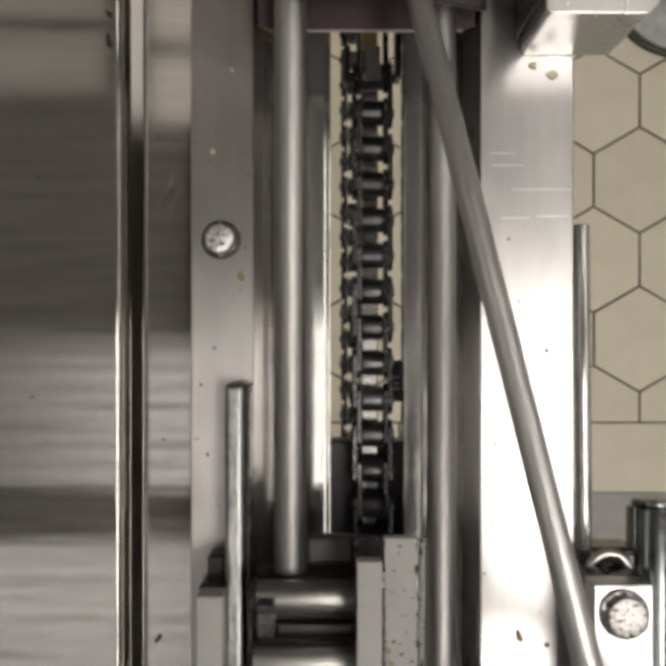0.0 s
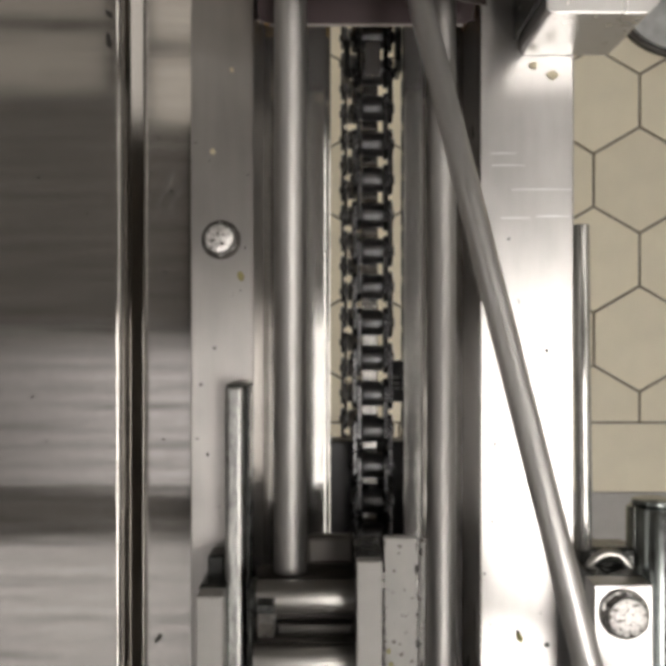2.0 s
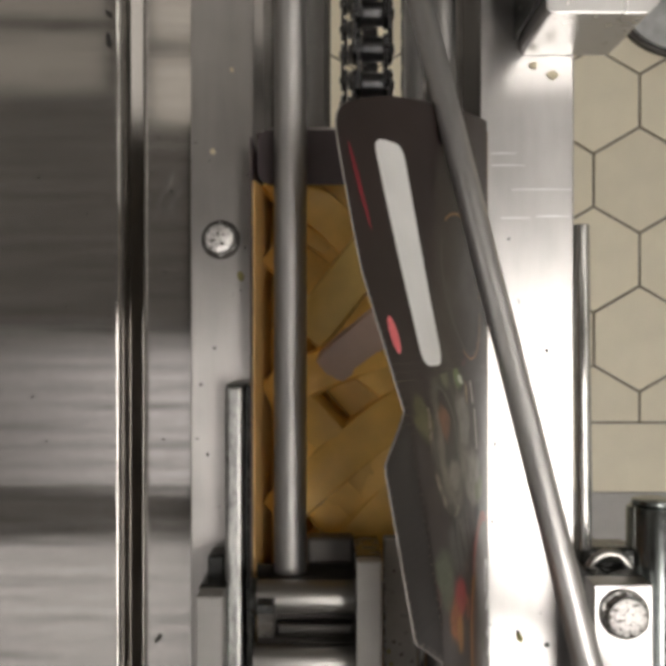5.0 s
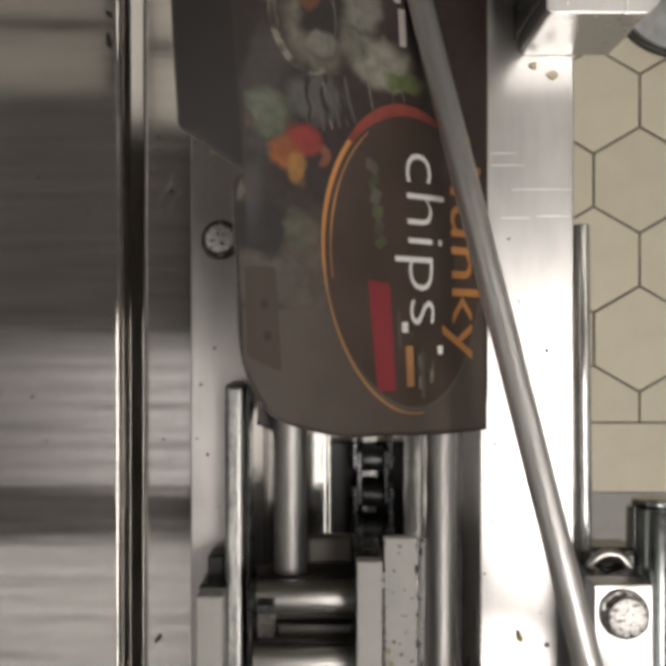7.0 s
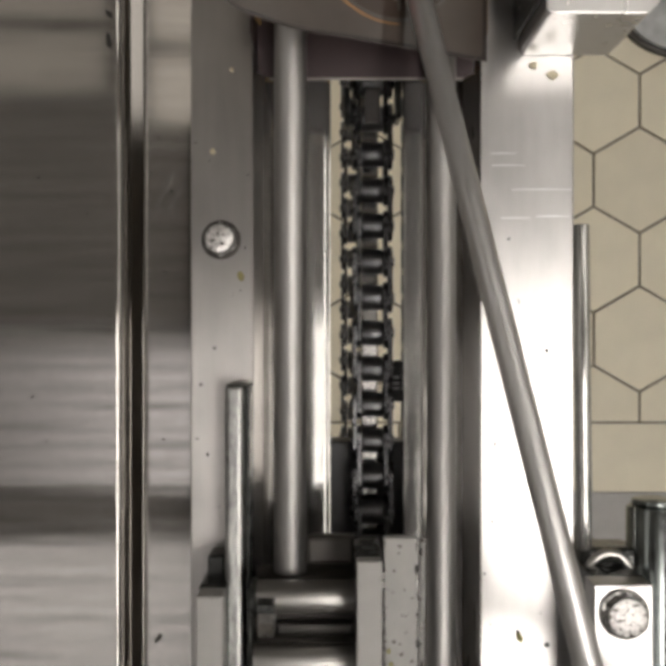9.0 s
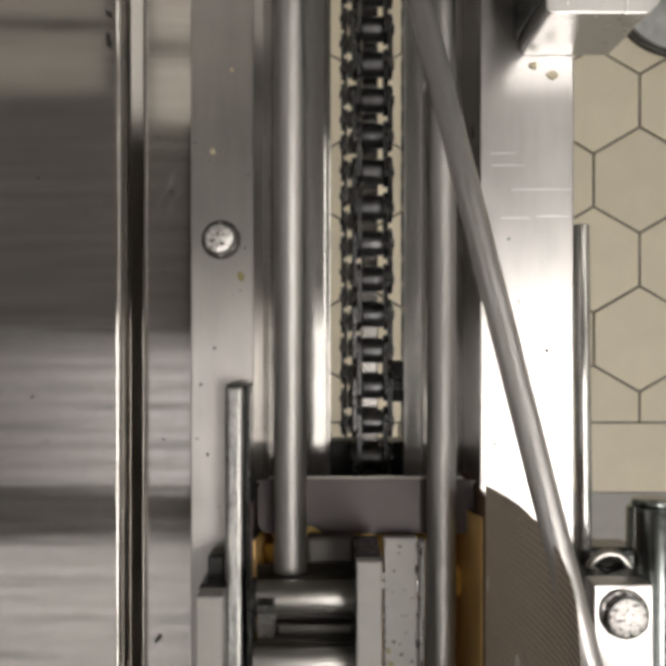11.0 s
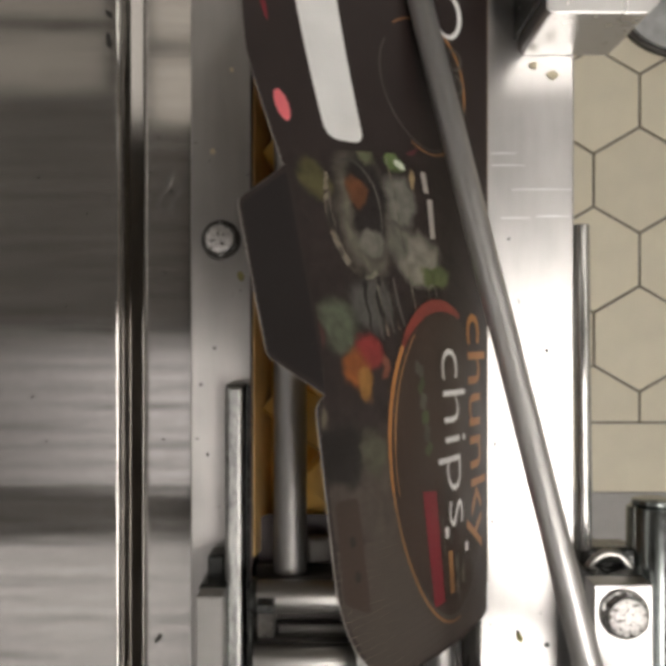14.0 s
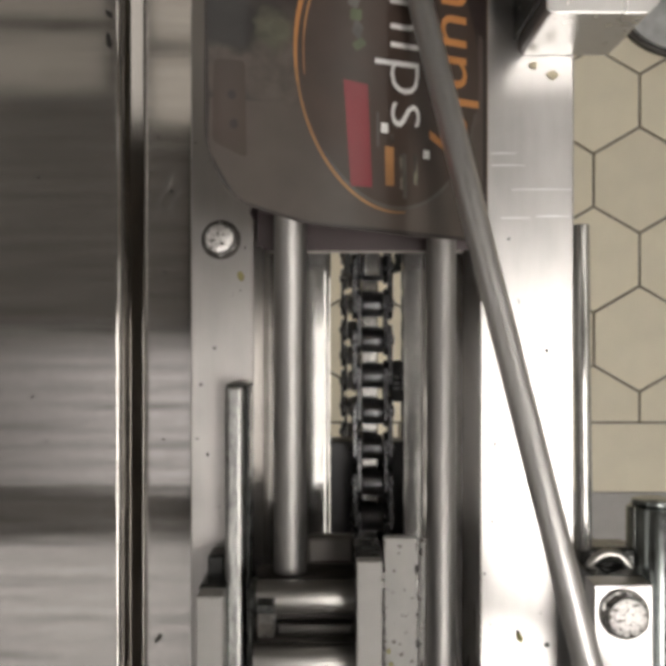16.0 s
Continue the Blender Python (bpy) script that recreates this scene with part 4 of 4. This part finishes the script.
LONG_CHIPS = [chip_mesh(31, 0.052, 0.0165), chip_mesh(36, 0.072, 0.0185), chip_mesh(33, 0.086, 0.0185), chip_mesh(36, 0.072, 0.0185, CHIP_LIGHT)]
# the uppermost chips of each carton: x, y, turn, size, pale
TOP_CHIPS = {
    0: ((-0.004, -0.033, -42, 0, False), (-0.013, -0.060, -38, 0, False), (0.0247, -0.067, 72, 0, False), (0.0124, -0.0504, 51, 3, False), (0.0100, -0.0815, 40, 0, True), (-0.006, -0.092, 22, 0, False), (0.030, -0.110, 65, 1, False), (-0.010, -0.125, 40, 1, False), (0.018, -0.150, 48, 1, False), (-0.005, -0.180, 35, 1, False)),
    1: ((0.021, -0.0267, 5, 0, False), (0.024, -0.0430, 9, 0, False), (0.0255, -0.0590, -20, 0, True), (0.0005, -0.068, -39, 1, False), (0.0040, -0.0440, -55, 3, False), (0.0055, -0.092, -36, 1, False), (-0.018, -0.050, -75, 0, False), (0.028, -0.105, -50, 0, False), (0.004, -0.125, -42, 1, False), (0.012, -0.155, -50, 1, False), (0.000, -0.190, -35, 1, False)),
    -1: ((0.0257, -0.034, 30, 0, True), (0.0114, -0.068, 88, 2, False), (-0.0055, -0.072, 91, 2, False), (0.0290, -0.068, 70, 1, False), (-0.021, -0.070, 88, 2, False), (0.0, -0.150, 80, 2, False), (0.020, -0.155, 95, 2, False), (-0.018, -0.160, 88, 2, False)),
}


def carton(index):
    rnd = random.Random(70 + index)
    top = thing("chip_carton", "dark brown printed carton of chunky chips, lid being folded over", "carton", "cartons on the line")
    t = 0.0006
    part("base", box(X0, X1, -LEN + 0.0155, -0.0155, 0.0032, 0.0042, 0), BOARD_AMBER, top)
    part("side_wall", box(X0, X0 + t, -LEN + 0.012, -0.006, 0.0042, WALL_Z, 0.0002), [BOARD_END], top)
    part("side_wall", box(X1 - t, X1 + 0.0010, -LEN + 0.012, -0.004, 0.0042, HINGE_Z - 0.0002, 0.0002), [BOARD_MATT], top)
    # the carton's amber inner light is put into the lining's colour and lean
    for x, lean, y0, height in ((X0 + 0.0008, 0.007, -0.021, 0.062), (X1 - 0.0014, -0.013, -0.012, 0.0655)):
        b = box(x, x + 0.0006, -LEN + 0.02, y0, 0.0042, height, 0)
        for v in b.verts:
            if v.co.z < 0.01:
                v.co.x += lean
        part("liner", b, BOARD_AMBER, top, "inner lining tinted amber for the light inside the carton")
    for y0, y1, nm in ((-0.021, 0.0, "end_flap"), (-LEN, -LEN + 0.034, "end_flap")):
        part(nm, prism(rounded([(X0 + 0.0015, y0), (X1 - 0.0015, y0), (X1 - 0.0015, y1), (X0 + 0.0015, y1)], 0.0055), END_Z - 0.0006, END_Z, 0.0001), BOARD_END, top, "dark folded end flap")
    for y_top, y_low in ((-0.0015, -0.016), (-LEN + 0.0015, -LEN + 0.016)):
        b = bmesh.new()
        rows = [[b.verts.new((x, y, z)) for x in (X0 + 0.001, X1 - 0.001)] for y, z in ((y_top, END_Z - 0.0007), (y_low, 0.0042), (y_low + 0.0008, 0.0042), (y_top + 0.0008, END_Z - 0.0007))]
        for i in range(4):
            b.faces.new((rows[i][0], rows[i][1], rows[(i + 1) % 4][1], rows[(i + 1) % 4][0]))
        bmesh.ops.recalc_face_normals(b, faces=b.faces[:])
        part("end_wall", b, BOARD_END, top)
    for y in (0.0001, -LEN - 0.0009):
        part("cut_edge", box(X0 + 0.006, X1 - 0.006, y, y + 0.0008, END_Z - 0.0007, END_Z + 0.0001, 0), BOARD_EDGE, top, "pale cut edge of the board")
    # light through the slits below the hinge, put in as white lenses
    for i in range(7):
        y = -0.030 - 0.030 * i
        part("perforation", prism([(X1 - 0.0016 * math.sin(a), y + 0.0032 * math.cos(a)) for a in np.linspace(0, math.pi, 10)], 0.0636 - 0.006 * (i % 2), 0.0639 - 0.006 * (i % 2), 0), INK_AND_SLIT_WHITE, top, "white lens for light coming through a perforation slit")
    # chips in three layers
    for layer, z in enumerate((0.014, 0.026, 0.038)):
        lean = (1, -1, 1)[layer] * (1 if index % 2 else -1)
        y = -0.030
        while y > -LEN + 0.030:
            a = radians(lean * rnd.uniform(30, 50)) * (-0.6 if rnd.random() < 0.12 else 1)
            o = new("chip", rnd.choice(CHIPS))
            o.parent = top
            side = 0.040 * math.cos(a) + 0.011
            reach = 0.040 * abs(math.sin(a)) + 0.009
            x = min(max((X0 + X1) / 2 + rnd.uniform(-0.012, 0.012), X0 + side), X1 - side)
            o.matrix_basis = pose(x, min(max(y, -LEN + 0.018 + reach), -0.016 - reach), z + rnd.uniform(-0.002, 0.003), rnd.uniform(-12, 12), rnd.uniform(-4, 4), math.degrees(a))
            y -= rnd.uniform(0.0165, 0.0215)
        for x in (X0 + 0.011, X1 - 0.011):
            if layer == 2 or layer and x > 0.02:
                continue
            for y in (-0.030, -0.085, -0.140, -0.195):
                o = new("chip", CHIPS[rnd.choice((0, 4))])
                o.parent = top
                o.matrix_basis = pose(x, max(y - rnd.uniform(0.014, 0.022), -LEN + 0.05), z - 0.004 + rnd.uniform(-0.002, 0.002), rnd.uniform(-12, 12), rnd.uniform(-4, 4), 90 + rnd.uniform(-9, 9))
        if layer:
            for y in (-0.0215, -0.037, -LEN + 0.036):
                o = new("chip", CHIPS[rnd.choice((1, 2, 3))])
                o.parent = top
                o.matrix_basis = pose((X0 + X1) / 2 + rnd.uniform(-0.006, 0.006), y, z - 0.003, rnd.uniform(-8, 8), rnd.uniform(-3, 3), rnd.uniform(-7, 7) + (0 if y > -0.03 else 8 * lean))
    for x, y, a, size, pale in TOP_CHIPS.get(index, TOP_CHIPS[0]):
        o = new("chip", PALE_CHIP if pale else LONG_CHIPS[size])
        o.parent = top
        if pale:
            o["label"] = "pale cut chip end"
        reach = (0.025, 0.036, 0.043, 0.036)[size] * abs(math.cos(radians(a))) + 0.009 * abs(math.sin(radians(a))) + 0.002
        x = min(max(x, X0 + reach), X1 - reach)
        o.matrix_basis = pose(x, y, 0.0425 if pale else 0.0435 if size == 3 else 0.0415 if size else 0.0405, rnd.uniform(-8, 8), rnd.uniform(-2, 2), a)
    hinge = new("lid")
    hinge.parent = top
    hinge.location = (HINGE_X, 0, HINGE_Z)
    hinge["label"] = "printed lid with white panel and lettering"
    sections = []
    for mid, mesh in LID_MESHES:
        o = new("lid_section", mesh)
        o.parent = hinge
        sections.append((mid, o))
    return top, sections


cartons = [(k, *carton(k)) for k in (-3, -1, 0, 1)]

# ---- floor tiles ----
def hexagon(r, h):
    return prism([(r * math.cos(radians(60 * i + 30)), r * math.sin(radians(60 * i + 30))) for i in range(6)], 0, h, 0.0)


ACROSS = 0.11382
TILE_H = 0.004
hexm = mesh_of(hexagon((ACROSS - 0.0035) / math.sqrt(3), TILE_H), [TILE], "tile")
def cut_hexagon(low):
    b = hexagon((ACROSS - 0.0035) / math.sqrt(3), TILE_H)
    bmesh.ops.bisect_plane(b, geom=b.verts[:] + b.edges[:] + b.faces[:], plane_co=(0, low, 0), plane_no=(0, -1, 0), clear_outer=True)
    return mesh_of(b, [TILE], "tile")


ox, oy = 0.38044, 0.18969
row_step = ACROSS * math.sqrt(3) / 2
EDGE_Y = -0.11171
for j in range(-4, 9):
    for i in range(-12, 9):
        x, y = ox + (i + (0.5 if j % 2 else 0)) * ACROSS, oy + j * row_step
        if y < EDGE_Y - ACROSS * 0.5:
            continue
        low = EDGE_Y + 0.002 - y
        t = new("tile", hexm if low < -ACROSS * 0.58 else cut_hexagon(low))
        t.parent, t.location = floor, (x, y, FLOOR - 0.004)
sq = mesh_of(box(-ACROSS / 2 + 0.0018, ACROSS / 2 - 0.0018, -0.04215, 0.04215, 0, TILE_H, 0), [TILE], "tile")
for i in range(-12, 9):
    t = new("tile", sq)
    t.parent, t.location = floor, (ox + (i - 0.12) * ACROSS, -0.15492, FLOOR - 0.004)
strip = part("floor_edge", box(-2.6, 2.6, -FAR, -0.19812, FLOOR - 0.004, FLOOR + 0.001, 0.0005), CONCRETE)
tagged(strip, "grey painted floor beside the tiles", "floor", kind="structure")


# ---- what moves ----
FAST, SLOW, TURN_T, STEP = 0.5376, 0.0672, 2.097, 0.5365


def travel(t):
    """How far the line has gone, from its place at 7 s."""
    at = SLOW * (TURN_T - 7)
    return at + (FAST * (t - TURN_T) if t < TURN_T else SLOW * (t - TURN_T)) + 0.2121


FOLD_AT = [-3.0, -0.3, -0.1, -0.054, -0.022, 0.011, 0.03, 0.047, 0.08, 0.114, 0.148, 0.181, 0.215, 0.249, 0.282, 0.4, 0.7, 4.0]
FOLD = [76, 76, 78, 81.4, 84.2, 91.0, 94.5, 98.5, 106, 114, 126, 137, 146, 152, 158, 166, 172, 172]
TWIST = [0, 0, 0.01, 0.03, 0.066, 0.066, 0.09, 0.125, 0.187, 0.263, 0.278, 0.275, 0.20, 0.15, 0.12, 0.05, 0, 0]


def fold(y, w):
    return float(np.interp(y, FOLD_AT, FOLD)) + float(np.interp(y, FOLD_AT, TWIST)) * lean_of(w)


def motions():
    slow = [0, 0.5, 1.0, 1.5, 1.8, 1.9, 2.0, 2.1, 2.2, 2.3, 2.5, 3, 4, 6, 8, 10, 12, 14, 16]
    lug0 = -0.2613 + 0.0095
    walk(upper_chain, [(t, pose(CHAIN_X, travel(t) + lug0 + 3 * STEP, -0.005)) for t in slow])
    walk(lower_chain, [(t, pose(CHAIN_X - 0.0034, 3.2 - 0.6 - (travel(t) - travel(0)), -0.17)) for t in slow])
    for k, top, sections in cartons:
        walk(top, [(t, pose(0, travel(t) - k * STEP, 0)) for t in slow])
        marks = {0.0, 16.0}
        for y in np.arange(-0.12, 0.46, 0.017):
            d = y + k * STEP - 0.2121 - SLOW * (TURN_T - 7)
            t = TURN_T + d / (FAST if d < 0 else SLOW)
            if 0 < t < 16:
                marks.add(round(t * 30) / 30)
        for mid, o in sections:
            walk(o, [(t, pose(0, 0, 0, 0, -fold(travel(t) - k * STEP, mid), 0)) for t in sorted(marks)])


motions()
